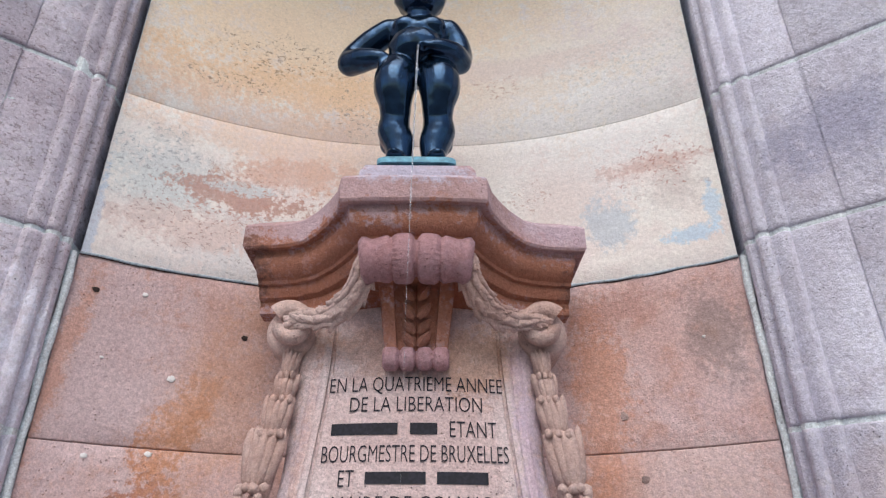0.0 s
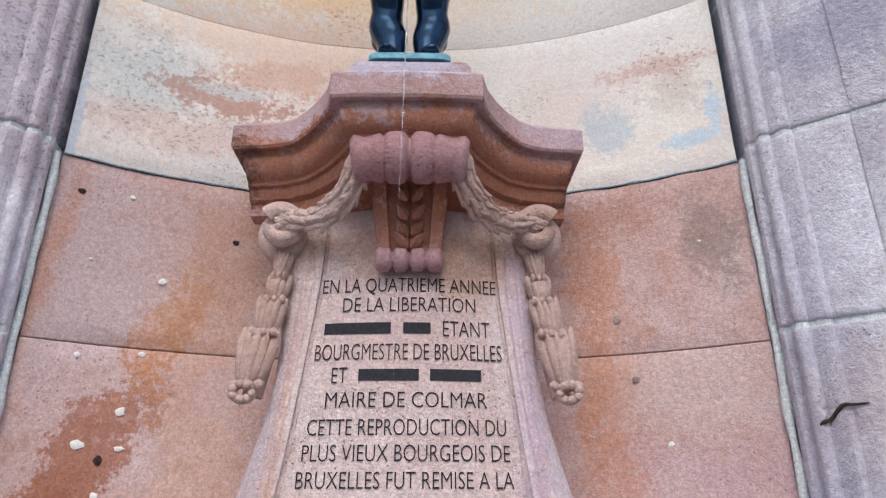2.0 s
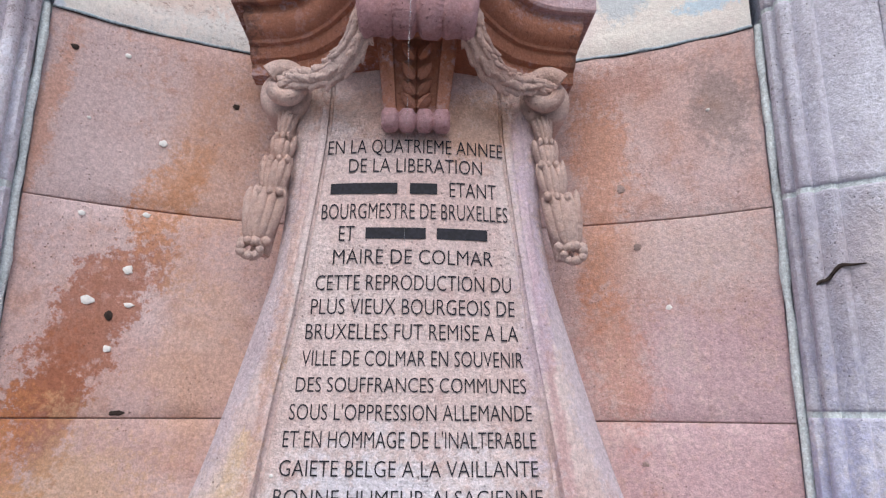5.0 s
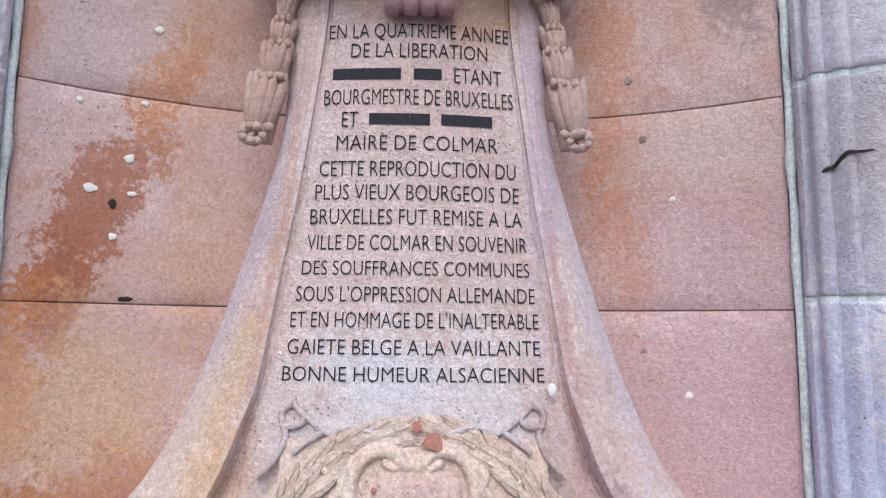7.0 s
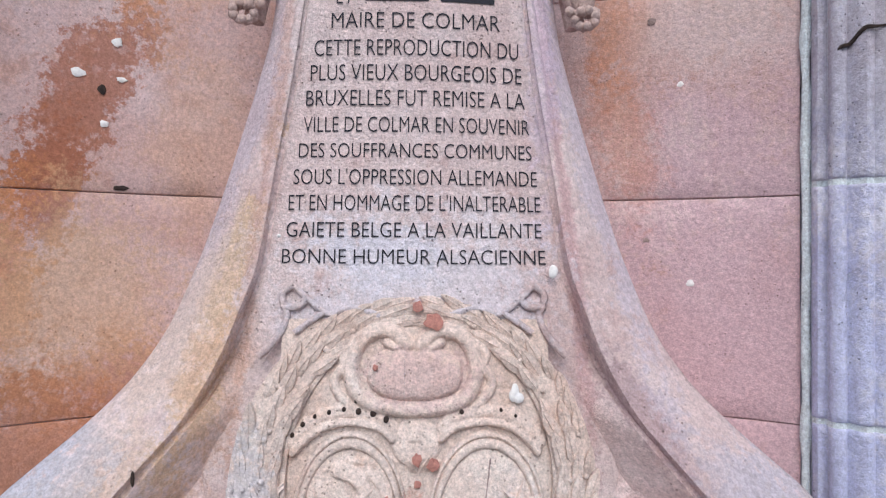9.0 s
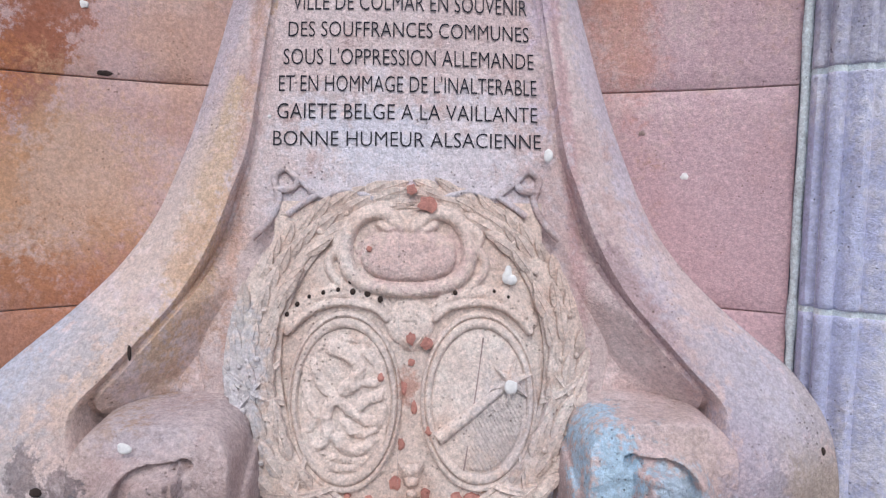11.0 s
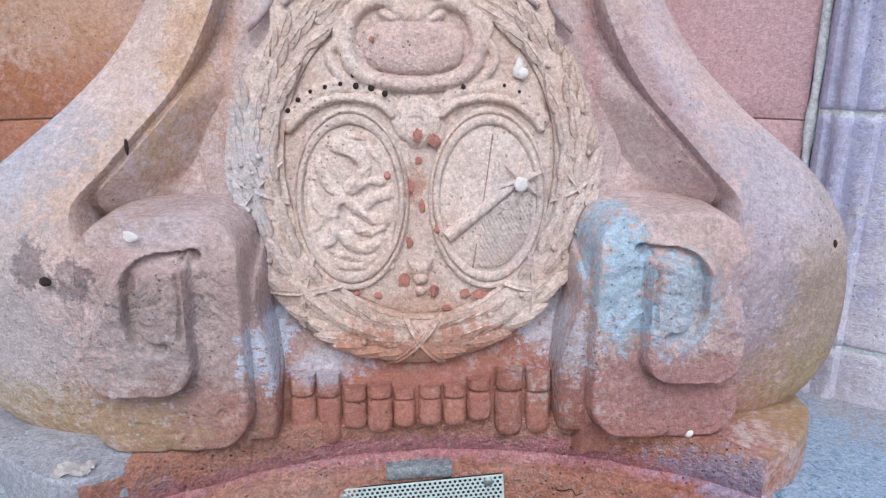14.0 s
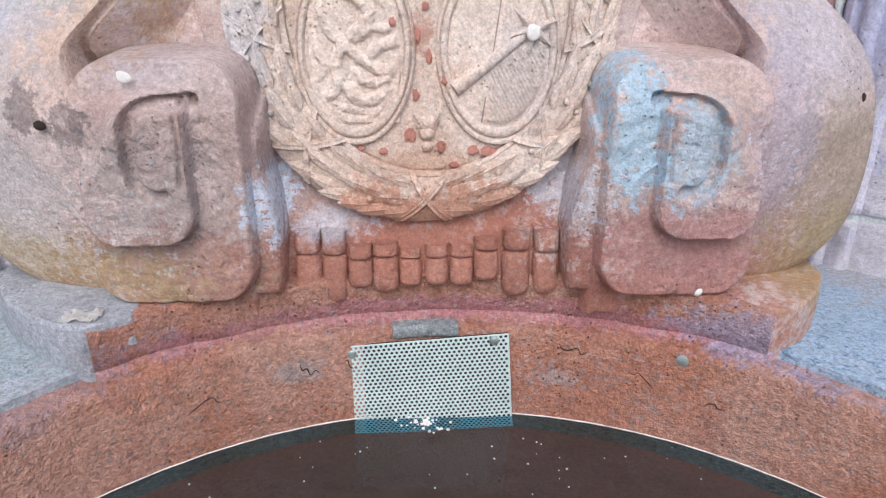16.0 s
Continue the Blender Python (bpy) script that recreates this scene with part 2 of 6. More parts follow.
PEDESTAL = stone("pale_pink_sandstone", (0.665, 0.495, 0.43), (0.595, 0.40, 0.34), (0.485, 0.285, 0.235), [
    ((-0.64, -0.25, 1.10), (0.16, 0.4, 0.10), -25, (0.52, 0.48, 0.50), 0.8, 0.3),
    ((0.66, -0.25, 1.08), (0.12, 0.4, 0.12), 30, (0.52, 0.43, 0.44), 0.75, 0.35),
    ((-0.62, -0.3, 0.86), (0.12, 0.4, 0.14), 0, (0.58, 0.48, 0.44), 0.4, 0.4),
    ((-0.40, -0.36, 1.06), (0.12, 0.3, 0.03), 0, (0.56, 0.47, 0.47), 0.4, 0.4),
    ((-0.34, -0.1, 1.36), (0.035, 0.3, 0.30), 14, (0.58, 0.36, 0.19), 0.75, 0.3),
    ((-0.50, -0.2, 1.13), (0.14, 0.3, 0.06), -35, (0.60, 0.38, 0.24), 0.6, 0.4),
    ((-0.25, 0.0, 1.75), (0.014, 0.3, 0.55), 5, (0.50, 0.27, 0.20), 0.6, 0.4),
    ((0.29, 0.0, 1.70), (0.014, 0.3, 0.60), -5, (0.50, 0.27, 0.24), 0.65, 0.4),
    ((0.42, -0.15, 1.24), (0.03, 0.3, 0.14), -32, (0.34, 0.20, 0.19), 0.6, 0.4),
    ((-0.33, 0.0, 1.72), (0.04, 0.3, 0.45), 12, (0.52, 0.41, 0.42), 0.6, 0.4),
    ((0.36, 0.0, 1.72), (0.04, 0.3, 0.45), -12, (0.56, 0.44, 0.45), 0.6, 0.4),
    ((0.0, 0.0, 2.10), (0.16, 0.3, 0.20), 0, (0.60, 0.40, 0.34), 0.5, 0.5),
    ((-0.05, -0.05, 1.52), (0.10, 0.3, 0.05), 0, (0.54, 0.52, 0.57), 0.55, 0.4),
    ((0.0, -0.2, 0.80), (0.32, 0.4, 0.10), 0, (0.47, 0.22, 0.17), 0.7, 0.3),
    ((-0.52, -0.3, 1.06), (0.10, 0.3, 0.08), -30, (0.62, 0.40, 0.28), 0.5, 0.4),
    # right volute underside: olive-brown dirt, deepened with painted shade
    ((0.70, -0.2, 0.84), (0.10, 0.4, 0.16), 0, (0.27, 0.19, 0.11), 0.85, 0.4),
    ((0.45, -0.3, 1.03), (0.05, 0.3, 0.05), 0, (0.52, 0.36, 0.28), 0.6, 0.4),
    # whole lower scroll zone toned down: weaker light there painted as colour
    ((0.0, -0.3, 0.72), (1.2, 0.7, 0.34), 0, (0.46, 0.30, 0.245), 0.6, 0.4),
    ((-0.27, 0.0, 2.34), (0.09, 0.3, 0.08), 0, (0.52, 0.32, 0.24), 0.6, 0.5),
    ((0.31, 0.0, 2.34), (0.09, 0.3, 0.08), 0, (0.52, 0.32, 0.24), 0.6, 0.5),
    ((-0.40, -0.1, 1.35), (0.06, 0.3, 0.22), 20, (0.62, 0.42, 0.30), 0.6, 0.5),
    ((-0.62, -0.3, 0.90), (0.10, 0.3, 0.14), 0, (0.50, 0.42, 0.38), 0.6, 0.5),
    ((0.42, -0.3, 0.79), (0.20, 0.4, 0.09), 0, (0.40, 0.20, 0.165), 0.85, 0.18),
    ((-0.36, -0.3, 0.77), (0.15, 0.4, 0.075), 0, (0.42, 0.215, 0.165), 0.85, 0.2),
    # right volute side: brown tone with its shading painted in
    ((0.70, -0.2, 0.92), (0.09, 0.4, 0.22), 0, (0.42, 0.30, 0.22), 0.7, 0.5),
    ((0.02, -0.1, 1.45), (0.22, 0.3, 0.14), 0, (0.70, 0.58, 0.55), 0.7, 0.5),
    ((0.02, -0.2, 0.70), (0.6, 0.5, 0.115), 0, (0.41, 0.145, 0.09), 0.85, 0.3),
    ((0.46, -0.33, 0.78), (0.18, 0.3, 0.07), 0, (0.44, 0.21, 0.18), 0.75, 0.4),
    ((-0.36, -0.33, 0.76), (0.14, 0.3, 0.06), 0, (0.50, 0.28, 0.22), 0.6, 0.4),
    ((-0.548, -0.3, 1.000), (0.022, 0.3, 0.034), 0, (0.17, 0.12, 0.11), 0.65, 0.16),
    ((-0.487, -0.3, 0.990), (0.030, 0.3, 0.030), 0, (0.20, 0.14, 0.13), 0.65, 0.16),
    ((-0.36, -0.33, 0.88), (0.09, 0.2, 0.09), 0, GREY, 0.25, 0.3),
    ((0.33, -0.33, 0.97), (0.045, 0.2, 0.10), 0, (0.42, 0.53, 0.58), 0.85, 0.25),
    ((0.42, -0.33, 0.95), (0.05, 0.2, 0.08), 0, (0.42, 0.50, 0.54), 0.75, 0.35),
    ((0.56, -0.3, 0.95), (0.05, 0.2, 0.13), 0, (0.40, 0.32, 0.35), 0.55, 0.4),
    ((0.62, -0.2, 1.10), (0.16, 0.3, 0.05), 35, (0.46, 0.38, 0.38), 0.5, 0.45),
    ((-0.60, -0.2, 1.12), (0.16, 0.3, 0.05), -30, (0.46, 0.40, 0.39), 0.6, 0.4),
    ((-0.225, -0.2, 0.85), (0.045, 0.2, 0.06), 0, (0.64, 0.62, 0.65), 0.9, 0.15),
    ((-0.14, -0.2, 0.80), (0.06, 0.2, 0.03), 0, (0.60, 0.55, 0.56), 0.7, 0.3),
    ((0.265, -0.2, 0.86), (0.05, 0.2, 0.06), 0, (0.62, 0.55, 0.55), 0.85, 0.15),
    ((-0.33, -0.1, 1.30), (0.05, 0.3, 0.16), 12, (0.60, 0.33, 0.20), 0.45, 0.5),
    ((-0.09, 0.0, 2.30), (0.10, 0.3, 0.06), 0, (0.54, 0.28, 0.18), 0.5, 0.5),
    ((0.14, 0.0, 2.28), (0.10, 0.3, 0.08), 0, (0.52, 0.26, 0.14), 0.6, 0.5),
    ((-0.60, -0.3, 0.74), (0.25, 0.3, 0.07), 0, (0.50, 0.36, 0.16), 0.5, 0.5),
    ((0.68, -0.2, 0.77), (0.12, 0.3, 0.09), 0, (0.44, 0.30, 0.14), 0.6, 0.5),
    ((0.26, -0.02, 2.0), (0.03, 0.3, 0.34), 0, (0.55, 0.40, 0.45), 0.5, 0.5),
], flecks=[((-0.42, -0.3, 0.89), (0.13, 0.3, 0.12), 0, (0.20, 0.16, 0.15), 0.85), ((-0.46, -0.3, 0.82), (0.20, 0.3, 0.12), 0, (0.62, 0.52, 0.47), 0.7), ((0.42, -0.3, 0.90), (0.16, 0.3, 0.08), 0, (0.62, 0.58, 0.58), 0.8), ((0.55, -0.3, 0.84), (0.08, 0.3, 0.10), 0, (0.62, 0.55, 0.56), 0.8), ((0.44, -0.3, 0.82), (0.20, 0.3, 0.10), 0, (0.40, 0.20, 0.17), 0.75), ((-0.22, -0.2, 0.80), (0.10, 0.3, 0.10), 0, (0.42, 0.16, 0.12), 0.8), ((0.28, -0.2, 0.80), (0.10, 0.3, 0.10), 0, (0.42, 0.18, 0.14), 0.8)], grain=0.62, streak=0.25, relief=0.0065)
CORNICE = stone("mauve_cornice_sandstone", (0.52, 0.34, 0.32), (0.47, 0.27, 0.23), (0.36, 0.18, 0.13), [
    # red-brown underside: its orange tone and grime, plus the overhang's shade as colour
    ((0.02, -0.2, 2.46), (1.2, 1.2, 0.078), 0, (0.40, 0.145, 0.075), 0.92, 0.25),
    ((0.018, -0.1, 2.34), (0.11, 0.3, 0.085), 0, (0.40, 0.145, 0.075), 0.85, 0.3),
    # wing ends: grime together with shade painted into the corners
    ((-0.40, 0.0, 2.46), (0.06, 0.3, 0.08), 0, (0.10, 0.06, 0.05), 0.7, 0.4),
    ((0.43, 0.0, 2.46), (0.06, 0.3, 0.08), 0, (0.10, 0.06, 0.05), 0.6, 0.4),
    ((0.02, -0.22, 2.66), (0.16, 0.14, 0.045), 0, (0.56, 0.48, 0.52), 0.8, 0.4),
    ((0.36, -0.1, 2.57), (0.10, 0.2, 0.06), 0, (0.60, 0.43, 0.44), 0.6, 0.4),
], grain=0.42, relief=0.006)
MEDALLION = stone("sandy_pink_sandstone", (0.74, 0.555, 0.445), (0.70, 0.485, 0.37), (0.62, 0.385, 0.275), [
    ((0.03, -0.2, 0.815), (0.15, 0.3, 0.050), 0, (0.46, 0.18, 0.10), 0.75, 0.35),
    ((0.03, -0.2, 0.90), (0.10, 0.3, 0.02), 0, (0.56, 0.30, 0.19), 0.5, 0.4),
    ((0.02, -0.2, 1.09), (0.02, 0.3, 0.03), 0, (0.45, 0.17, 0.10), 0.6, 0.3),
    ((-0.27, -0.2, 1.05), (0.05, 0.3, 0.14), 0, (0.54, 0.51, 0.52), 0.5, 0.4),
    ((0.06, -0.2, 1.31), (0.10, 0.3, 0.05), 0, (0.56, 0.33, 0.29), 0.5, 0.4),
    ((0.19, -0.2, 1.03), (0.06, 0.3, 0.09), 0, (0.52, 0.42, 0.38), 0.5, 0.5),
], grain=0.72, relief=0.005)
BASIN = stone("wet_red_sandstone", (0.58, 0.29, 0.205), (0.52, 0.205, 0.125), (0.40, 0.145, 0.09), [
    ((0.1, -0.28, 0.645), (0.7, 0.5, 0.02), 0, (0.55, 0.22, 0.24), 0.7, 0.4),
    ((-0.2, -0.3, 0.56), (0.04, 0.2, 0.02), 0, (0.45, 0.34, 0.30), 0.7, 0.3),
    ((0.24, -0.33, 0.53), (0.05, 0.2, 0.02), 0, (0.52, 0.36, 0.32), 0.7, 0.3),
    ((0.62, -0.5, 0.66), (0.18, 0.4, 0.04), 0, (0.42, 0.36, 0.46), 0.7, 0.4),
    ((-0.55, -0.55, 0.66), (0.14, 0.3, 0.06), 0, (0.42, 0.27, 0.28), 0.6, 0.4),
], flecks=[((0.1, -0.4, 0.55), (0.8, 0.6, 0.12), 0, (0.56, 0.42, 0.38), 0.6), ((0.35, -0.4, 0.52), (0.3, 0.5, 0.1), 0, (0.27, 0.20, 0.19), 0.6), ((0.25, -0.3, 0.69), (0.4, 0.3, 0.05), 0, (0.62, 0.42, 0.36), 0.5), ((-0.3, -0.4, 0.52), (0.3, 0.4, 0.1), 0, (0.22, 0.14, 0.11), 0.6)], rough=0.55, pits=1.0, relief=0.017, grain=0.9)
SILL = stone("grey_rim_stone", (0.48, 0.44, 0.44), (0.40, 0.36, 0.36), (0.26, 0.22, 0.22), [
    ((0.72, -0.45, 0.62), (0.2, 0.3, 0.1), 0, (0.32, 0.44, 0.54), 0.65, 0.4),
    ((-0.70, -0.4, 0.60), (0.2, 0.3, 0.05), 0, (0.36, 0.42, 0.40), 0.6, 0.5)], flecks=[((0.66, -0.5, 0.63), (0.14, 0.3, 0.2), 0, (0.10, 0.19, 0.29), 0.8), ((-0.62, -0.45, 0.63), (0.16, 0.3, 0.2), 0, (0.62, 0.64, 0.58), 0.6), ((-0.62, -0.4, 0.60), (0.14, 0.3, 0.1), 0, (0.14, 0.14, 0.13), 0.6)], rough=0.7, grain=0.8, relief=0.008)
PLASTER = stone("peeling_cream_paint", (0.81, 0.69, 0.57), (0.78, 0.62, 0.52), (0.72, 0.55, 0.46), [
    ((-0.20, 0.2, 3.45), (0.75, 0.5, 0.35), 0, (0.86, 0.60, 0.36), 0.8, 0.6),
    ((-0.15, 0.2, 3.22), (0.62, 0.5, 0.10), 0, (0.80, 0.47, 0.24), 0.6, 0.5),
    ((-0.25, 0.2, 3.02), (0.50, 0.5, 0.13), 4, (0.76, 0.50, 0.36), 0.6, 0.5),
    ((0.45, 0.15, 3.15), (0.40, 0.5, 0.28), 0, (0.79, 0.73, 0.64), 0.55, 0.6),
    ((0.30, 0.2, 3.33), (0.4, 0.5, 0.04), 0, (0.72, 0.52, 0.42), 0.5, 0.5),
    ((-0.66, 0.08, 2.80), (0.13, 0.4, 0.12), 15, (0.52, 0.52, 0.47), 0.6, 0.5),
    ((-0.44, 0.18, 2.66), (0.20, 0.4, 0.10), 0, (0.58, 0.53, 0.48), 0.55, 0.5),
    ((-0.48, 0.17, 2.80), (0.17, 0.4, 0.045), 4, (0.46, 0.21, 0.14), 0.75, 0.16),
    ((-0.47, 0.17, 2.83), (0.09, 0.4, 0.022), -4, (0.62, 0.60, 0.54), 0.8, 0.2),
    ((-0.34, 0.2, 2.90), (0.16, 0.4, 0.05), -8, (0.64, 0.34, 0.22), 0.55, 0.3),
    ((-0.60, 0.1, 2.68), (0.16, 0.4, 0.06), 0, (0.70, 0.46, 0.36), 0.6, 0.4),
    ((0.66, 0.08, 2.87), (0.11, 0.4, 0.028), 4, (0.58, 0.33, 0.25), 0.6, 0.3),
    ((0.70, 0.06, 2.80), (0.06, 0.4, 0.07), 0, (0.56, 0.44, 0.36), 0.5, 0.3),
    ((0.40, 0.19, 2.78), (0.10, 0.4, 0.15), 0, (0.70, 0.55, 0.46), 0.6, 0.5),
    ((0.53, 0.14, 2.71), (0.05, 0.4, 0.07), -15, (0.46, 0.48, 0.48), 0.65, 0.4),
    ((0.72, 0.05, 2.635), (0.06, 0.4, 0.022), 5, (0.42, 0.56, 0.62), 0.6, 0.35),
    ((0.77, 0.03, 2.70), (0.014, 0.4, 0.06), 0, (0.46, 0.58, 0.63), 0.6, 0.35),
    ((-0.79, 0.0, 2.60), (0.010, 0.4, 0.20), 0, BLUE, 0.4, 0.4),
], flecks=[
    ((-0.42, 0.19, 3.34), (0.22, 0.4, 0.09), 0, (0.30, 0.17, 0.10), 0.8), ((-0.55, 0.13, 3.20), (0.12, 0.4, 0.03), 0, (0.28, 0.17, 0.11), 0.8), ((-0.20, 0.22, 3.17), (0.10, 0.4, 0.10), 0, (0.34, 0.24, 0.18), 0.7),
    ((0.25, 0.22, 3.26), (0.08, 0.4, 0.05), 0, (0.50, 0.27, 0.17), 0.7), ((-0.64, 0.1, 2.80), (0.15, 0.4, 0.15), 20, (0.34, 0.32, 0.29), 0.75), ((-0.45, 0.18, 2.68), (0.25, 0.4, 0.13), 0, (0.36, 0.28, 0.24), 0.6),
    ((-0.62, 0.1, 2.72), (0.16, 0.4, 0.09), 0, (0.48, 0.24, 0.17), 0.6), ((0.69, 0.06, 2.86), (0.11, 0.4, 0.08), 0, (0.46, 0.22, 0.16), 0.9), ((-0.48, 0.17, 2.80), (0.24, 0.4, 0.10), 0, (0.52, 0.26, 0.18), 0.8), ((-0.70, 0.06, 2.86), (0.10, 0.4, 0.12), 0, (0.40, 0.37, 0.33), 0.85), ((0.33, 0.2, 2.84), (0.08, 0.4, 0.06), 0, (0.50, 0.30, 0.22), 0.7),
    ((0.62, 0.1, 3.25), (0.2, 0.4, 0.15), 0, (0.50, 0.47, 0.40), 0.5), ((0.42, 0.19, 3.10), (0.3, 0.4, 0.08), 0, (0.56, 0.50, 0.42), 0.5)], grain=0.3, pits=0.35, relief=0.0025, streak=0.12)
MAUVE = stone("mauve_roll_sandstone", (0.52, 0.31, 0.30), (0.44, 0.22, 0.205), (0.35, 0.15, 0.13), grain=0.5, relief=0.006)
TAN = stone("tan_pink_sandstone", (0.62, 0.42, 0.34), (0.55, 0.33, 0.25), (0.43, 0.23, 0.17), grain=0.5, relief=0.006)
MORTAR = stone("pale_lime_mortar", (0.76, 0.73, 0.66), (0.66, 0.63, 0.57), (0.46, 0.43, 0.39), grain=0.7)
JOINT = stone("dark_joint_fill", (0.42, 0.28, 0.23), (0.34, 0.22, 0.18), (0.22, 0.15, 0.12), grain=0.7)
# blue in the base colour stands in for sky reflected on black metal
BRONZE = plain("black_bronze", (0.014, 0.040, 0.082), 0.15, 0.8, 0.8, 0.35, 40, 0.0006)
PATINA = plain("blue_green_patina", (0.13, 0.33, 0.43), 0.6, 0.2, 0.4, 0.35, 50, 0.001)
STEEL = stone("perforated_steel", (0.66, 0.70, 0.62), (0.60, 0.64, 0.57), (0.5, 0.53, 0.48), grain=0.2, pits=0.0, relief=0.0004, rough=0.4)
BOLT = plain("dull_bolt_metal", (0.42, 0.50, 0.50), 0.45, 0.7, 0.5, 0.2, 90, 0.0004)
BLACK = plain("black_letter_paint", (0.022, 0.022, 0.030), 0.8, 0, 0.3, 0.5, 120, 0.0005)
LIME = plain("white_lime_spatter", (0.82, 0.80, 0.78), 0.8, 0, 0.3, 0.1, 120, 0.001)
# near-black: the shade inside holes, cracks and the plate's void, given as colour
DARK = plain("dark_hole_shade", (0.045, 0.032, 0.028), 0.9, 0, 0.2, 0.4, 120, 0.001)
CHIP = stone("fresh_red_chip", (0.50, 0.21, 0.155), (0.46, 0.185, 0.13), (0.38, 0.14, 0.10), grain=0.6)
GROUND = stone("grey_paving", (0.16, 0.15, 0.145), (0.13, 0.12, 0.12), (0.1, 0.095, 0.09))


def wet(name, colour, rough, tint):
    m, t, b = nodes_of(name)
    n = Net(t)
    b.inputs["Base Color"].default_value = (*tint, 1)
    b.inputs["Roughness"].default_value = rough
    b.inputs["IOR"].default_value = 1.33
    b.inputs["Transmission Weight"].default_value = colour
    bump = t.nodes.new("ShaderNodeBump")
    bump.inputs["Strength"].default_value, bump.inputs["Distance"].default_value = 0.25, 0.003
    t.links.new(n.noise(26, 3, 0.5, 0.6), bump.inputs["Height"])
    t.links.new(bump.outputs[0], b.inputs["Normal"])
    return m


WATER = wet("pool_water", 1.0, 0.02, (0.035, 0.26, 0.44))
JET = wet("falling_water", 0.85, 0.05, (0.92, 0.95, 0.98))


# ---- building helpers ----
def finish(name, bm, material, smooth=True, angle=38):
    me = bpy.data.meshes.new(name)
    bmesh.ops.recalc_face_normals(bm, faces=bm.faces)
    bm.to_mesh(me)
    bm.free()
    me.materials.append(material)
    if smooth:
        me.shade_smooth()
        me.set_sharp_from_angle(angle=radians(angle))
    return new(name, me)


def part(name, bm, material, parent, label="", smooth=True, angle=62):
    ob = finish(name, bm, material, smooth, angle)
    ob.parent = parent
    ob.matrix_parent_inverse = Matrix.Identity(4) if parent.parent else parent.matrix_basis.inverted()
    return tagged(ob, label)


def thing(name, at, label, category, group="", kind=""):
    ob = new(name)
    ob.matrix_basis = pose(*at)
    ob.empty_display_size = 0.05
    return tagged(ob, label, category, group, kind)


def sheet(bm, rows, close=False):
    """Faces between rows of points, each row of the same length."""
    vs = [[bm.verts.new(p) for p in r] for r in rows]
    for a, b in zip(vs, vs[1:]):
        k = len(a)
        for i in range(k if close else k - 1):
            bm.faces.new((a[i], a[(i + 1) % k], b[(i + 1) % k], b[i]))
    return vs


def solid(bm, rows):
    """A closed lofted body: rings of points with both ends capped."""
    vs = sheet(bm, rows, True)
    bm.faces.new(vs[0][::-1])
    bm.faces.new(vs[-1])


def refine(pts, radii, k=4):
    """A smooth line through a few points, with its radii."""
    p = [Vector(q) for q in pts]
    r = list(radii) if hasattr(radii, "__len__") else [radii] * len(p)
    out, rad = [], []
    for i in range(len(p) - 1):
        a, b, c, d = p[max(i - 1, 0)], p[i], p[i + 1], p[min(i + 2, len(p) - 1)]
        for j in range(k):
            u = j / k
            out.append(0.5 * (2 * b + (c - a) * u + (2 * a - 5 * b + 4 * c - d) * u * u + (3 * b - a - 3 * c + d) * u ** 3))
            rad.append(r[i] + (r[i + 1] - r[i]) * u)
    return out + [p[-1]], rad + [r[-1]]


def tube(bm, pts, radii, n=8, flat=(1, 1)):
    pts = [Vector(p) for p in pts]
    if 3 <= len(pts) <= 14:
        pts, radii = refine(pts, radii)
    rows = []
    for i, p in enumerate(pts):
        d = (pts[min(i + 1, len(pts) - 1)] - pts[max(i - 1, 0)]).normalized()
        u = d.cross(Vector((0, 1, 0)))
        if u.length < 0.05:
            u = d.cross(Vector((1, 0, 0)))
        u.normalize()
        w = u.cross(d)
        r = radii[i] if hasattr(radii, "__len__") else radii
        rows.append([p + u * r * flat[0] * math.cos(a) + w * r * flat[1] * math.sin(a) for a in (2 * math.pi * k / n for k in range(n))])
    solid(bm, rows)


def blob(bm, at, size, rot=(0, 0, 0), rough=0.0, detail=2):
    m = pose(*at, *rot) @ Matrix.Diagonal((*size, 1))
    vs = bmesh.ops.create_icosphere(bm, subdivisions=detail, radius=1, matrix=m)["verts"]
    if rough:
        for v in vs:
            v.co += (v.co - Vector(at)) * rough * noise.noise(v.co * 45)
    return vs


def slab(bm, outline, front, back, soft=0.008, steps=3):
    """A plate from an outline of (x, z): a rounded front edge, facing -y."""
    pts = [Vector(p) for p in outline]
    n = len(pts)
    area = sum(pts[i].x * pts[(i + 1) % n].y - pts[(i + 1) % n].x * pts[i].y for i in range(n))
    s = 1 if area > 0 else -1
    normals = []
    for i in range(n):
        d = (pts[(i + 1) % n] - pts[i - 1]).normalized()
        normals.append(Vector((-d.y, d.x)) * s)
    rows = [[(p.x, back, p.y) for p in pts]]
    for k in range(steps + 1):
        a = math.pi / 2 * k / steps
        inset, y = soft * (1 - math.cos(a)), front + soft * (1 - math.sin(a))
        rows.append([(p.x + q.x * inset, y, p.y + q.y * inset) for p, q in zip(pts, normals)])
    solid(bm, rows)


def rounded(x0, z0, x1, z1, r, k=5):
    out = []
    for cx, cz, a0 in ((x1 - r, z1 - r, 0), (x0 + r, z1 - r, 90), (x0 + r, z0 + r, 180), (x1 - r, z0 + r, 270)):
        out += [(cx + r * math.cos(radians(a0 + 90 * i / k)), cz + r * math.sin(radians(a0 + 90 * i / k))) for i in range(k + 1)]
    return out


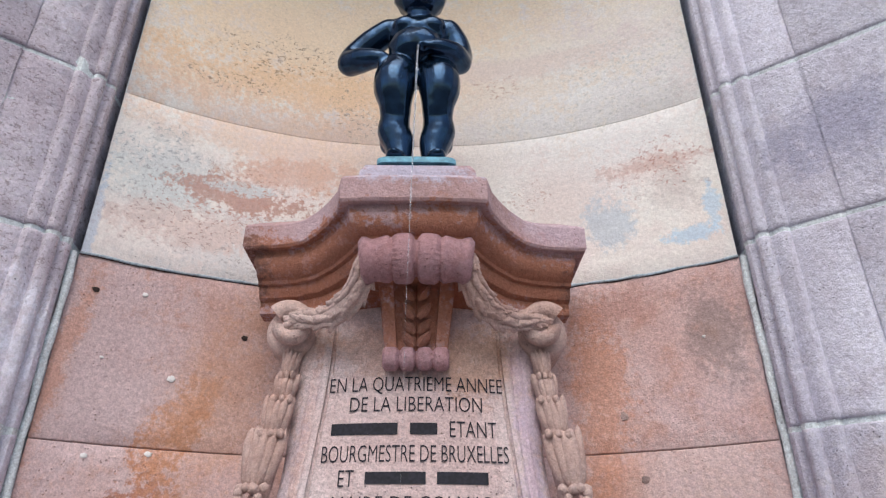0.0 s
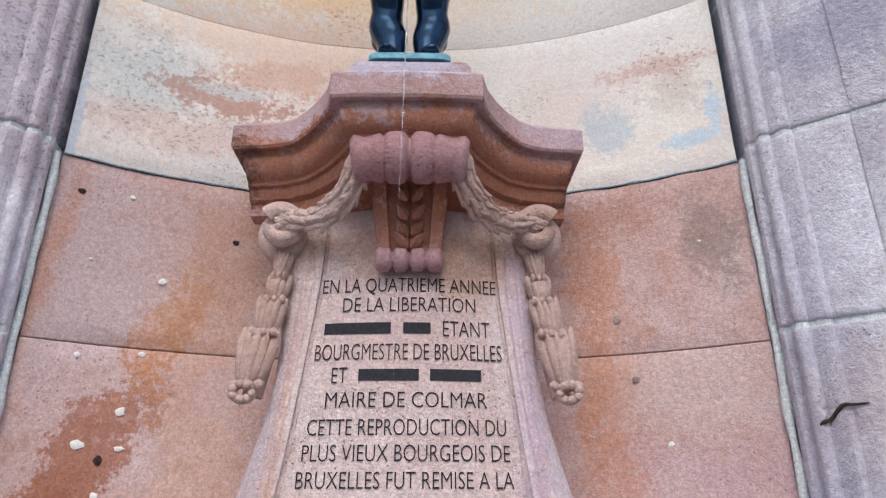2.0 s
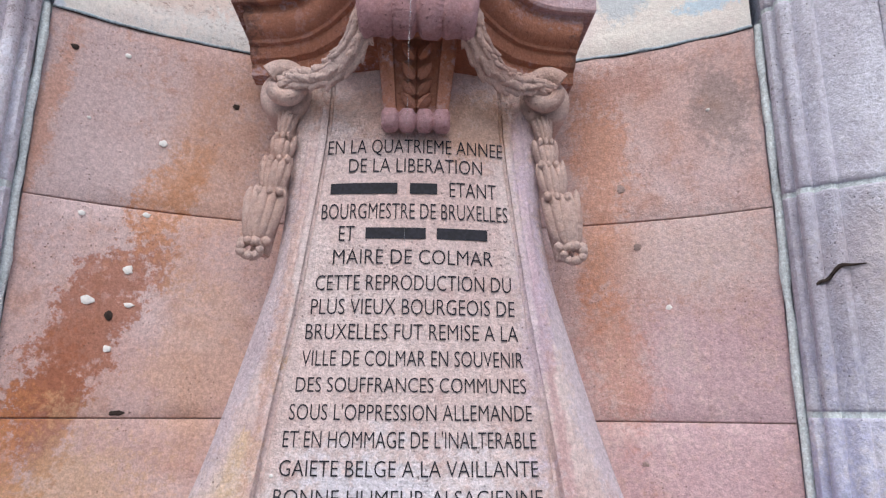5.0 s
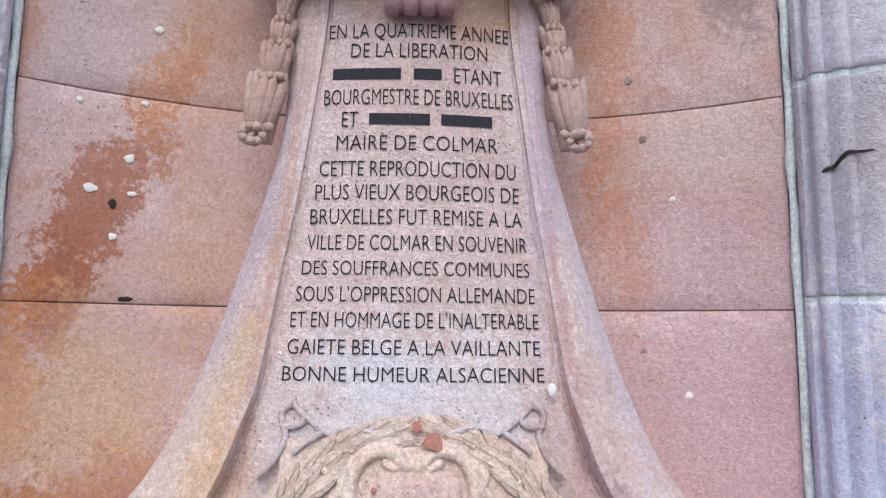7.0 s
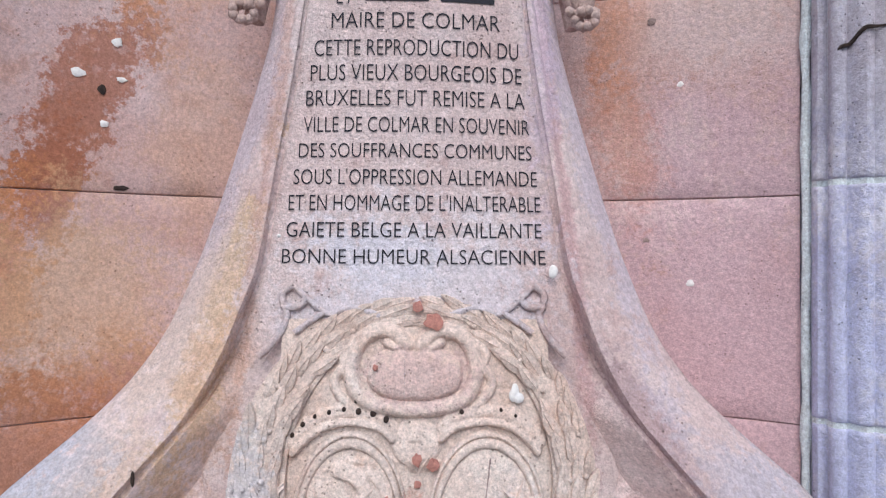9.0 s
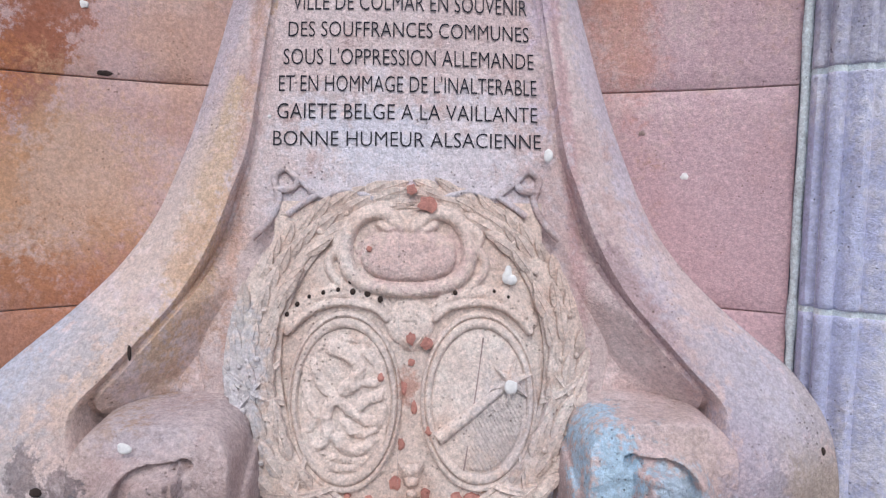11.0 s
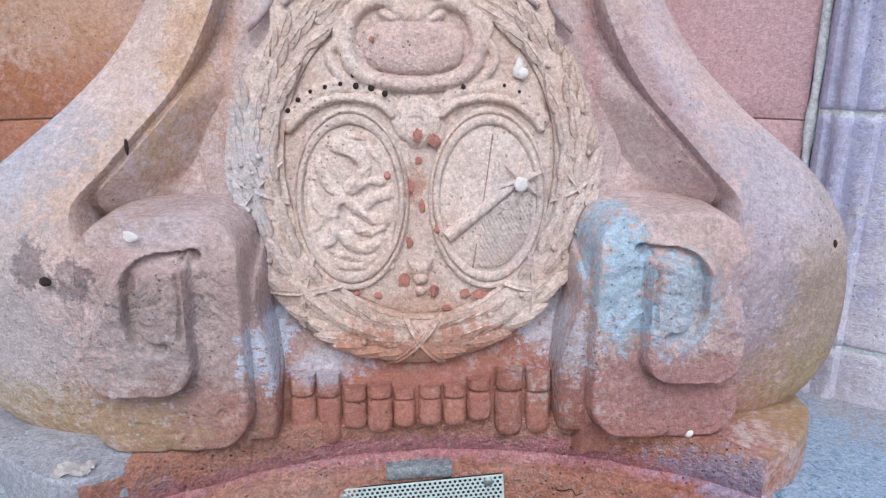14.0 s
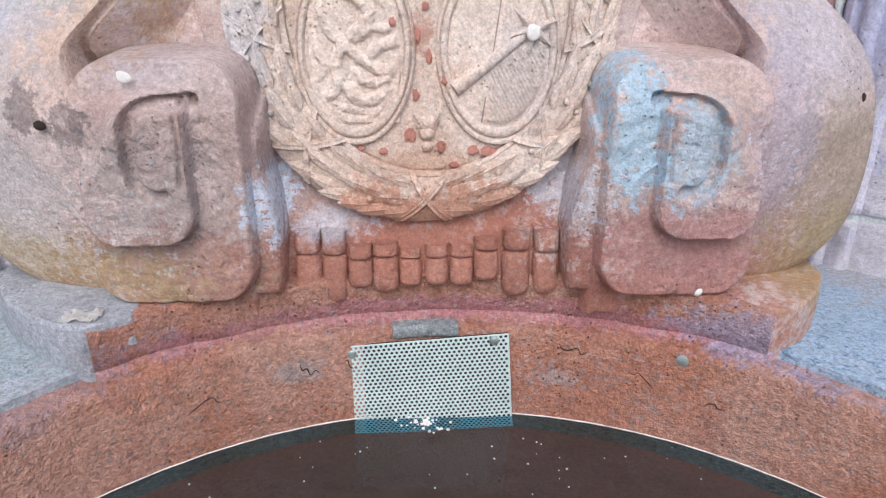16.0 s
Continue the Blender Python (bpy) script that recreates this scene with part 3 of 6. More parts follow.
def leaf(bm, at, angle, length, width, lift, y):
    """A carved leaf in relief: a raised midrib, edges sunk into the ground at y."""
    c, s = math.cos(angle), math.sin(angle)
    rows = []
    for f, w, h in ((0, 0.35, 0.35), (0.3, 0.95, 0.9), (0.6, 0.85, 1.0), (0.85, 0.45, 0.75), (1.0, 0.06, 0.3)):
        cx, cz = at[0] + c * length * f, at[1] + s * length * f
        row = []
        for q, hh in ((-1, 0.0), (-0.85, 0.55), (-0.1, 0.75), (0, 1.0), (0.1, 0.75), (0.85, 0.55), (1, 0.0)):
            o = q * w * width / 2
            row.append((cx - s * o, y - lift * h * hh + (0.004 if hh == 0 else 0), cz + c * o))
        rows.append(row)
    sheet(bm, rows)


def lerp(table, v):
    """A smooth curve through a table of (key, value) in rising key order."""
    ks, vs = zip(*table)
    if v <= ks[0]:
        return vs[0]
    if v >= ks[-1]:
        return vs[-1]
    i = max(k for k in range(len(ks) - 1) if ks[k] <= v)
    slope = lambda j: (vs[min(j + 1, len(vs) - 1)] - vs[max(j - 1, 0)]) / (ks[min(j + 1, len(ks) - 1)] - ks[max(j - 1, 0)])
    h = ks[i + 1] - ks[i]
    u = (v - ks[i]) / h
    a, b = slope(i) * h, slope(i + 1) * h
    return vs[i] * (1 + 2 * u) * (1 - u) ** 2 + a * u * (1 - u) ** 2 + vs[i + 1] * u * u * (3 - 2 * u) + b * u * u * (u - 1)


# ---- niche and wall ----
NC, NR = -1.17, 1.418          # centre line and radius of the curved niche
MID = 0.018                    # middle line of the fountain


def niche_y(x, r=NR):
    return NC + math.sqrt(r * r - x * x)


def curved_stone(x0, x1, z0, z1, depth=0.10, soft=0.005, r=NR):
    """A block of the curved wall with worn, rounded edges."""
    bm = bmesh.new()
    k = max(3, int(abs(x1 - x0) / 0.03))
    rows = [[(x0 + (x1 - x0) * i / k, niche_y(x0 + (x1 - x0) * i / k, r) + depth, z0) for i in range(k + 1)]]
    zs = [(z0, soft), (z0 + soft * 0.4, soft * 0.3), (z0 + soft, 0), *((z0 + (z1 - z0) * q / 9, 0) for q in range(1, 9)), (z1 - soft, 0), (z1 - soft * 0.4, soft * 0.3), (z1, soft)]
    for z, inset in zs:
        row = []
        for i in range(k + 1):
            x = x0 + (x1 - x0) * i / k
            edge = soft if i in (0, k) else 0
            chip = 0.006 * max(0, noise.noise((x * 17, z * 17, 8.3)) - 0.2) if inset else 0
            wave = 0.0028 * noise.noise((x * 5, z * 5, 3.1)) + 0.0010 * noise.noise((x * 22, z * 22, 1.1)) + chip
            row.append((x, niche_y(x, r) + max(inset, edge) + wave, z))
        rows.append(row)
    rows.append([(x, y, z1) for x, y, _ in rows[0]])
    vs = sheet(bm, rows)
    for e in (0, -1):
        bm.faces.new([row[e] for row in vs])
    return bm


def arc_sheet(r, z0, z1, half, depth=0.05, k=40):
    bm = bmesh.new()
    xs = [-half + 2 * half * i / k for i in range(k + 1)]
    ring = lambda z: [(x, niche_y(x, r), z) for x in xs] + [(x, niche_y(x, r) + depth, z) for x in xs[::-1]]
    solid(bm, [ring(z0 + (z1 - z0) * i / 6) for i in range(7)])
    return bm


wall_niche = tagged(finish("wall_niche", arc_sheet(NR + 0.008, 0.3, 2.535, 0.80, 0.12), JOINT), "concave niche wall of rosy sandstone blocks with thin joints", "wall", kind="structure")

# painted upper niche: a lower belt, and a field above it with a hairline seam
wall_plaster = tagged(finish("wall_plaster", arc_sheet(NR + 0.010, 2.52, 4.3, 0.80, 0.12), MORTAR), "concave upper niche with peeling cream and orange paint", "wall", kind="structure")
part("plaster_belt", curved_stone(-0.797, 0.797, 2.547, 3.0435, 0.05, 0.003, NR + 0.002), PLASTER, wall_plaster)
part("plaster_field", curved_stone(-0.797, 0.797, 3.046, 4.2, 0.05, 0.003, NR + 0.005), PLASTER, wall_plaster)

bm = bmesh.new()
xs = np.linspace(-0.796, 0.796, 150)
tube(bm, [(x, niche_y(x) - 0.0005 + 0.002 * noise.noise((x * 30, 4, 0)), 2.5455 + 0.003 * noise.noise((x * 14, 0, 7))) for x in xs], [0.0038 + 0.0030 * noise.noise((x * 25, 9, 1)) for x in xs], 6)
part("seam_mortar", bm, stone("blue_grey_mortar", (0.46, 0.50, 0.50), (0.38, 0.40, 0.40), (0.18, 0.17, 0.16), grain=0.9), wall_plaster, "ragged blue-grey mortar seam")
bm = bmesh.new()
tube(bm, [(x, niche_y(x) - 0.0015, 2.541 + 0.003 * noise.noise((x * 14, 0, 7)) + 0.0012 * noise.noise((x * 60, 0, 3))) for x in xs], [0.0010 + 0.0012 * noise.noise((x * 18, 3, 3)) for x in xs], 5)
part("seam_crack", bm, DARK, wall_plaster, "thin dark crack along the seam")

# closing hood above the niche
bm = bmesh.new()
xs = [-1.9 + 3.8 * i / 10 for i in range(11)]
solid(bm, [[(-1.9, -0.5, 4.3), (1.9, -0.5, 4.3), (1.9, 0.5, 4.3), (-1.9, 0.5, 4.3)], [(-1.9, -0.5, 4.5), (1.9, -0.5, 4.5), (1.9, 0.5, 4.5), (-1.9, 0.5, 4.5)]])
tagged(finish("wall_head", bm, PILASTER), "plain sandstone lintel closing the wall above the niche", "wall", kind="structure")

# moulded jambs and splayed ashlar to both sides
JAMB = [(0.815, 0.10), (0.815, -0.012), (0.806, -0.020), (0.800, -0.034), (0.803, -0.046), (0.814, -0.050), (0.817, -0.056), (0.811, -0.066),
        (0.813, -0.080), (0.822, -0.088), (0.832, -0.088), (0.838, -0.083), (0.842, -0.090), (0.846, -0.104), (0.856, -0.114), (0.868, -0.113), (0.873, -0.110)]
FACE = [(0.10, 0), (0.34, 0), (0.80, 0)]


def jamb_outline(side):
    pts = list(JAMB)
    x, y = pts[-1]
    c, s = math.cos(radians(38)), math.sin(radians(38))
    for d, o in ((0.012, -0.004), (0.105, -0.004), (0.109, -0.001), (0.115, -0.001), (0.119, -0.004), (0.5, -0.004), (1.1, -0.004)):
        pts.append((x + c * d + s * o, y - s * d + c * o))
    return [(side * px, py) for px, py in pts]


def jamb_stone(side, z0, z1, a, b, soft=0.006):
    pts = jamb_outline(side)
    pts = pts[a:b]
    bm = bmesh.new()
    rows = []
    n = len(pts)
    tail = [(pts[-1][0] + side * 0.07, pts[-1][1] + 0.11), (pts[0][0] + side * 0.07, pts[0][1] + 0.09)]
    for q in (0, 0.006, 0.014, *(0.04 * k for k in range(1, 25)), 0.986, 0.994, 1):
        z = z0 + (z1 - z0) * q
        inset = (1 if q in (0, 1) else 0.35 if q in (0.006, 0.994) else 0) * soft
        row = []
        for i, (x, y) in enumerate(pts):
            rough = 2.8 if side < 0 else 1.3
            w = rough * (0.0035 * noise.noise((x * 8, y * 8, z * 9)) + 0.0022 * noise.noise((x * 30, y * 30, z * 26)))
            e = inset + (soft * 0.6 if i in (n - 1,) else 0)
            row.append((x + side * (e * 0.4 + w * 0.4), y + e * 0.8 + w * 0.8, z))
        rows.append(row + [(tx, ty, z) for tx, ty in tail])
    solid(bm, rows)
    return bm


JOINTS = {1: (0.30, 0.745, 1.205, 1.668, 2.118, 2.560, 3.012, 3.46, 3.92, 4.3), -1: (0.30, 0.74, 1.19, 1.65, 2.11, 2.555, 3.02, 3.46, 3.92, 4.3)}
for side in (-1, 1):
    bm = bmesh.new()
    pts = jamb_outline(side)
    core = [(x + side * 0.003, y + 0.006) for x, y in pts] + [(side * 1.95, -0.6), (side * 1.95, 0.35), (side * 0.815, 0.35)]
    solid(bm, [[(x, y, z) for x, y in core] for z in (0.0, 4.3)])
    wall = tagged(finish("wall_east" if side > 0 else "wall_west", bm, MORTAR), "splayed lilac sandstone wall with moulded niche jamb", "wall", kind="structure")
    zs = JOINTS[side]
    for i, (z0, z1) in enumerate(zip(zs, zs[1:])):
        cut = 22 if i % 2 else 21
        part("ashlar", jamb_stone(side, z0 + 0.006, z1 - 0.006, 0, cut), PILASTER, wall, angle=50)
        part("ashlar", jamb_stone(side, z0 + 0.006, z1 - 0.006, cut - 1, 24), PILASTER, wall, angle=50)
    # mortar fillet in the angle between jamb and niche
    bm = bmesh.new()
    tube(bm, [(side * (0.802 + 0.004 * noise.noise((0, 0, z * 6))), -0.008 + 0.006 * noise.noise((1, 0, z * 9)), z) for z in np.linspace(0.4, 2.54, 60)], [0.010 + 0.006 * noise.noise((3, 1, z * 14)) for z in np.linspace(0.4, 2.54, 60)], 6)
    part("mortar_fillet", bm, MORTAR, wall, "pale crumbling mortar")

for z0, z1 in ((0.30, 0.727), (0.7295, 1.184), (1.1865, 1.648), (1.6505, 2.105), (2.1075, 2.544)):
    for x0, x1 in ((-0.798, -0.002), (0.002, 0.798)):
        part("stone_block", curved_stone(x0, x1, z0, z1, soft=0.0026), NICHE, wall_niche)

# ground
bm = bmesh.new()
bmesh.ops.create_grid(bm, x_segments=8, y_segments=8, size=400)
tagged(finish("ground", bm, GROUND), "grey stone paving of the street in front of the fountain", "ground", kind="structure")

# crack across the moulded jamb
bm = bmesh.new()
tube(bm, [(0.815, -0.062, 1.905), (0.822, -0.090, 1.922), (0.838, -0.092, 1.928), (0.850, -0.115, 1.950), (0.872, -0.122, 1.952), (0.892, -0.135, 1.953)], [0.002, 0.004, 0.004, 0.0045, 0.003, 0.001], 5)
part("crack", bm, DARK, bpy.data.objects["wall_east"], "open dark crack")

# ---- fountain pedestal ----
PANEL_Y = [(0.55, -0.20), (0.75, -0.19), (0.9, -0.180), (1.1, -0.148), (1.25, -0.116), (1.41, -0.108), (1.51, -0.094), (1.84, -0.040), (2.0, -0.026), (2.2, 0.004), (2.45, 0.02)]
GROOVE = [(0.55, 0.25), (0.9, 0.30), (1.0, 0.46), (1.08, 0.500), (1.14, 0.455), (1.20, 0.405), (1.25, 0.366), (1.34, 0.322), (1.42, 0.295), (1.5, 0.270), (1.6, 0.258), (1.7, 0.247), (1.87, 0.225), (2.1, 0.200), (2.27, 0.185), (2.45, 0.18)]
OUTER = [(0.66, 0.52), (0.70, 0.63), (0.74, 0.69), (0.80, 0.725), (0.90, 0.735), (1.0, 0.727), (1.06, 0.71), (1.12, 0.675), (1.17, 0.625), (1.23, 0.562), (1.30, 0.500), (1.38, 0.452), (1.5, 0.410), (1.66, 0.366), (1.76, 0.340), (1.88, 0.308), (1.96, 0.290), (2.1, 0.276), (2.45, 0.27)]
OUTER_Y = [(0.66, -0.26), (0.9, -0.27), (1.04, -0.255), (1.12, -0.215), (1.2, -0.165), (1.3, -0.12), (1.5, -0.05), (1.65, -0.01), (1.9, 0.02), (2.45, 0.045)]
BAND_Y = [(0.66, -0.32), (0.8, -0.350), (0.9, -0.358), (0.98, -0.350), (1.05, -0.315), (1.11, -0.275), (1.17, -0.245), (1.3, -0.178), (1.52, -0.114), (1.75, -0.062), (2.0, -0.030), (2.2, 0.0), (2.45, 0.012)]


def panel_y(x, z):
    g = lerp(GROOVE, z)
    u = min(1.0, abs(x - MID) / g)
    return lerp(PANEL_Y, z) - 0.022 * (1 - u * u)


def ease_at(v, lo, hi):
    u = max(0.0, min(1.0, (v - lo) / (hi - lo)))
    return u * u * (3 - 2 * u)


fountain = thing("wall_fountain", (MID, 0.1, 0.62), "pink sandstone wall fountain with flared inscribed pedestal and scrolls", "fountain")

bm = bmesh.new()
rows = []
for z in np.linspace(2.46, 0.66, 190):
    g, o, oy, by, py = lerp(GROOVE, z), lerp(OUTER, z), lerp(OUTER_Y, z), lerp(BAND_Y, z), lerp(PANEL_Y, z)
    half = []
    rise = 0.88 * (1 - ease_at(z, 1.22, 1.36)) * ease_at(z, 1.0, 1.12)
    for u in np.linspace(0, 1, 17):
        v = u * 0.985
        half.append((g * v, py - 0.022 * (1 - v * v) + (by - py) * rise * ease_at(v, 0.78, 1.0) ** 1.1))
    lip = half[-1][1]
    half += [(g, min(py + 0.014, lip + 0.006)), (g + 0.006, min(py + 0.012, lip + 0.003)), (g + 0.008, by + 0.010), (g + 0.012, by + 0.003)]
    w = o - g
    # inner bead, shallow flutes, then the broad band that rounds off to the side
    for k in range(1, 25):
        u = 0.04 * k
        bead_w = min(0.26, 0.024 / max(w, 0.02))
        flute = 0.0065 * ease_at(u, bead_w * 0.9, bead_w * 1.2) - 0.0035 * math.exp(-((u - bead_w * 1.9) / (bead_w * 0.45)) ** 2) + 0.0012 * math.sin(u * 44) * ease_at(u, bead_w, bead_w * 1.5) * (1 - ease_at(u, 0.6, 0.8))
        half.append((g + w * u if k > 1 else g + max(0.014, w * u), by + flute + (oy - by - 0.006) * u ** 2.6))
    half += [(o, oy + 0.012), (o - 0.002, oy + 0.05), (o - 0.02, 0.35)]
    jit = lambda x, y: y + 0.0016 * noise.noise((x * 14, z * 14, y * 9))
    rows.append([(MID - x, jit(-x, y), z) for x, y in half[::-1]] + [(MID + x, jit(x, y), z) for x, y in half[1:]])
sheet(bm, rows)
shaft = part("shaft", bm, PEDESTAL, fountain, "flared shaft with a sunk inscription panel", angle=50)

# cornice: a moulded profile swept round a plan with concave flanks
PLAN = [(-0.398, 0.22), (-0.398, -0.068), (-0.37, -0.070), (-0.33, -0.073), (-0.29, -0.080), (-0.255, -0.092), (-0.222, -0.112), (-0.195, -0.138), (-0.173, -0.170), (-0.158, -0.222), (-0.1, -0.227)]
PLAN = PLAN + [(0.0, -0.229)] + [(-x, y) for x, y in PLAN[::-1]]


def cornice_drop(x):
    u = min(1.0, max(0.0, (abs(x) - 0.158) / 0.12))
    return 2.557 - 0.036 * u * u * (3 - 2 * u)


PROFILE = [(0.10, 0.125), (0.055, 0.098), (0.02, 0.076), (0.006, 0.066), (0.0, 0.058), (0.0, 0.006), (0.004, 0.0), (0.022, 0.002), (0.026, -0.008), (0.024, -0.018), (0.029, -0.036), (0.042, -0.052),
           (0.056, -0.058), (0.058, -0.066), (0.068, -0.068), (0.070, -0.078), (0.078, -0.092), (0.092, -0.098), (0.094, -0.125), (0.13, -0.13)]
bm = bmesh.new()
pp = [Vector(p) for p in PLAN]
rows = []
for d, dz in PROFILE:
    row = []
    for i, p in enumerate(pp):
        a = (p - pp[i - 1]).normalized() if i else (pp[1] - pp[0]).normalized()
        b = (pp[i + 1] - p).normalized() if i < len(pp) - 1 else a
        na, nb = Vector((-a.y, a.x)), Vector((-b.y, b.x))
        m = (na + nb).normalized()
        q = p + m * d / max(0.55, m.dot(na))
        row.append((MID - 0.006 + q.x, min(q.y, 0.21), cornice_drop(p.x) + dz + 0.0012 * noise.noise((p.x * 30, dz * 40, 0.3))))
    rows.append(row)
vs = sheet(bm, rows)
bm.faces.new(vs[0])
bm.faces.new(vs[-1])
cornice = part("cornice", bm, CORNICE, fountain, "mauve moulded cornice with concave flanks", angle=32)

# raised seat for the statue base
bm = bmesh.new()
solid(bm, [[(MID + sx * w, y, z) for sx, y in ((-1, f), (1, f), (1, 0.0), (-1, 0.0))] for w, f, z in ((0.135, -0.190, 2.60), (0.130, -0.186, 2.660), (0.118, -0.180, 2.678), (0.10, -0.17, 2.684))])
part("statue_seat", bm, CORNICE, cornice)

# central console: grooved roll, tapering leaf-carved stem, small foot roll
ease_in = lambda v: max(0.0, min(1.0, v)) ** 1.5
console = bmesh.new()
rows = []
for x in np.linspace(-0.118, 0.118, 60):
    u = abs(x)
    r = 0.054 - 0.015 * math.exp(-(u / 0.006) ** 2) - 0.007 * math.exp(-((u - 0.050) / 0.005) ** 2) + 0.003 * math.exp(-((u - 0.025) / 0.016) ** 2)
    r += -0.006 * ease_at(u, 0.055, 0.085) + 0.007 * ease_at(u, 0.088, 0.104) - 0.010 * ease_at(u, 0.110, 0.118)
    ring = []
    for k in range(120):
        a = 2 * math.pi * k / 120
        rr = r + 0.0013 * math.cos(a * 30) * (0.034 < u < 0.047)
        ring.append((MID + x * (1.04 + 0.05 * math.sin(a)), -0.136 - 0.03 * (1 - (x / 0.118) ** 2) * 0.6 + rr * 0.9 * math.cos(a), 2.455 + rr * math.sin(a)))
    rows.append(ring)
solid(console, rows)
part("console_roll", console, MAUVE, fountain, "double carved roll with fine grooves")
bm = bmesh.new()
rows = []
for z in np.linspace(2.45, 2.262, 14):
    f = (2.45 - z) / 0.188
    w = 0.088 - 0.022 * f
    y = -0.13 + 0.085 * math.sin(f * math.pi / 2) ** 0.8 - 0.012 * f * f
    rows.append([(MID - w, 0.06, z), (MID - w, y + 0.004, z), (MID - w + 0.004, y, z), (MID - w * 0.62, y, z), (MID - w * 0.58, y + 0.016, z), (MID - 0.004, y + 0.012, z), (MID, y + 0.018, z), (MID + 0.004, y + 0.012, z),
                 (MID + w * 0.58, y + 0.016, z), (MID + w * 0.62, y, z), (MID + w - 0.004, y, z), (MID + w, y + 0.004, z), (MID + w, 0.06, z)])
solid(bm, rows)
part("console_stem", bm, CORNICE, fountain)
bm = bmesh.new()
for sx in (-1, 1):
    for k, z in enumerate((2.29, 2.32, 2.35, 2.385)):
        leaf(bm, (MID + sx * 0.004, z), radians(90 - sx * 38), 0.045, 0.024, 0.014, -0.052 - 0.020 * max(0, k - 1))
part("carved_leaf", bm, CORNICE, fountain)
bm = bmesh.new()
rows = []
for x in np.linspace(-0.072, 0.072, 49):
    u = abs(x)
    r = 0.0265 - 0.011 * math.exp(-(u / 0.005) ** 2) - 0.009 * math.exp(-((u - 0.036) / 0.005) ** 2)
    r -= 0.008 * max(0, (u - 0.066) / 0.006)
    rows.append([(MID + x, -0.042 + r * math.cos(a), 2.267 + r * math.sin(a)) for a in (2 * math.pi * k / 14 for k in range(14))])
solid(bm, rows)
part("console_foot", bm, MAUVE, fountain, "small red-stained foot roll")

# shoulder scrolls, swags and hanging leaf drops, one of each to a side
for s in (-1, 1):
    c = (MID + s * 0.288, 2.352)
    bm = bmesh.new()
    spine = []
    for k in range(36):
        a = k / 35 * 1.75 * math.pi
        r = 0.044 - 0.0042 * a
        spine.append((c[0] + s * r * math.sin(a + 2.3), -0.004 - 0.004 * a, c[1] - r * math.cos(a + 2.3) * 1.05))
    tube(bm, spine, [0.0235 - 0.00022 * k for k in range(36)], 12, (1.0, 1.1))
    ring = lambda r, y: [(c[0] + r * math.cos(a), y, c[1] - 0.004 + r * 1.02 * math.sin(a)) for a in (2 * math.pi * k / 24 for k in range(24))]
    solid(bm, [ring(0.058, 0.16), ring(0.060, 0.03), ring(0.056, 0.014), ring(0.045, 0.006), ring(0.02, 0.006)])
    part("shoulder_scroll", bm, TAN, fountain)

    bm = bmesh.new()
    way = [(0.108, -0.135, 2.478), (0.112, -0.125, 2.448), (0.118, -0.105, 2.415), (0.132, -0.085, 2.388), (0.155, -0.068, 2.366), (0.185, -0.052, 2.355), (0.22, -0.040, 2.355), (0.255, -0.032, 2.360), (0.284, -0.022, 2.355)]
    rad = [0.014, 0.020, 0.026, 0.029, 0.028, 0.025, 0.021, 0.016, 0.010]
    fine = []
    for k in range(33):
        f = k / 32 * 8
        i = min(7, int(f))
        fine.append((tuple(a + (b - a) * (f - i) for a, b in zip(way[i], way[i + 1])), rad[i] + (rad[i + 1] - rad[i]) * (f - i)))
    fine = [((p[0], p[1] - 0.020 * math.sin(min(1.0, k / 24) * math.pi), p[2]), r) for k, (p, r) in enumerate(fine)]
    tube(bm, [(MID + s * p[0], p[1], p[2]) for p, r in fine], [r * 0.9 for p, r in fine], 10)
    rng = random.Random(7)
    for k, (p, r) in enumerate(fine[1:]):
        q = fine[k][0]
        d = Vector((s * (p[0] - q[0]), p[1] - q[1], p[2] - q[2])).normalized()
        for a in (-1.1, -0.3, 0.5, 1.2):
            side = d.cross(Vector((0, -1, 0))).normalized()
            out = (Vector((0, -1, 0)) * math.cos(a) + side * math.sin(a)).normalized()
            at = Vector((MID + s * p[0], p[1], p[2])) + out * r * 0.86
            turn = (d + out * 0.25 + side * rng.uniform(-0.35, 0.35)).to_track_quat("X", "Z").to_euler()
            q = rng.uniform(0.6, 1.15)
            blob(bm, at, (0.028 * q, 0.0065, 0.0095 * q), [math.degrees(v) for v in turn], 0, 1)
    part("swag", bm, TAN, fountain, "carved leaf swag")

    bm = bmesh.new()
    rng = random.Random(11)
    for z1, z0, x, w, y in ((2.300, 2.235, 0.279, 0.018, 0.006), (2.240, 2.180, 0.283, 0.024, 0.000), (2.190, 2.105, 0.294, 0.029, -0.010), (2.115, 1.995, 0.314, 0.035, -0.018)):
        lean = 0.10 + 0.5 * (0.30 - x) * -1
        for q in (-1.0, -0.5, 0.0, 0.5, 1.0):
            blob(bm, (MID + s * (x + q * w * 0.72 + 0.004), y + 0.012 * q * q, (z0 + z1) / 2 + rng.uniform(-0.004, 0.004) + 0.006 * q * q), (w * 0.40, 0.015, (z1 - z0) * 0.56), (0, -s * (8 + q * -10), 0), 0.25, 2)
        for q in (-0.7, 0, 0.7):
            blob(bm, (MID + s * (x + q * w + (z1 - z0) * 0.08), y - 0.010, z0 + 0.006), (w * 0.36, 0.010, 0.012), (0, 0, 0), 0.25, 1)
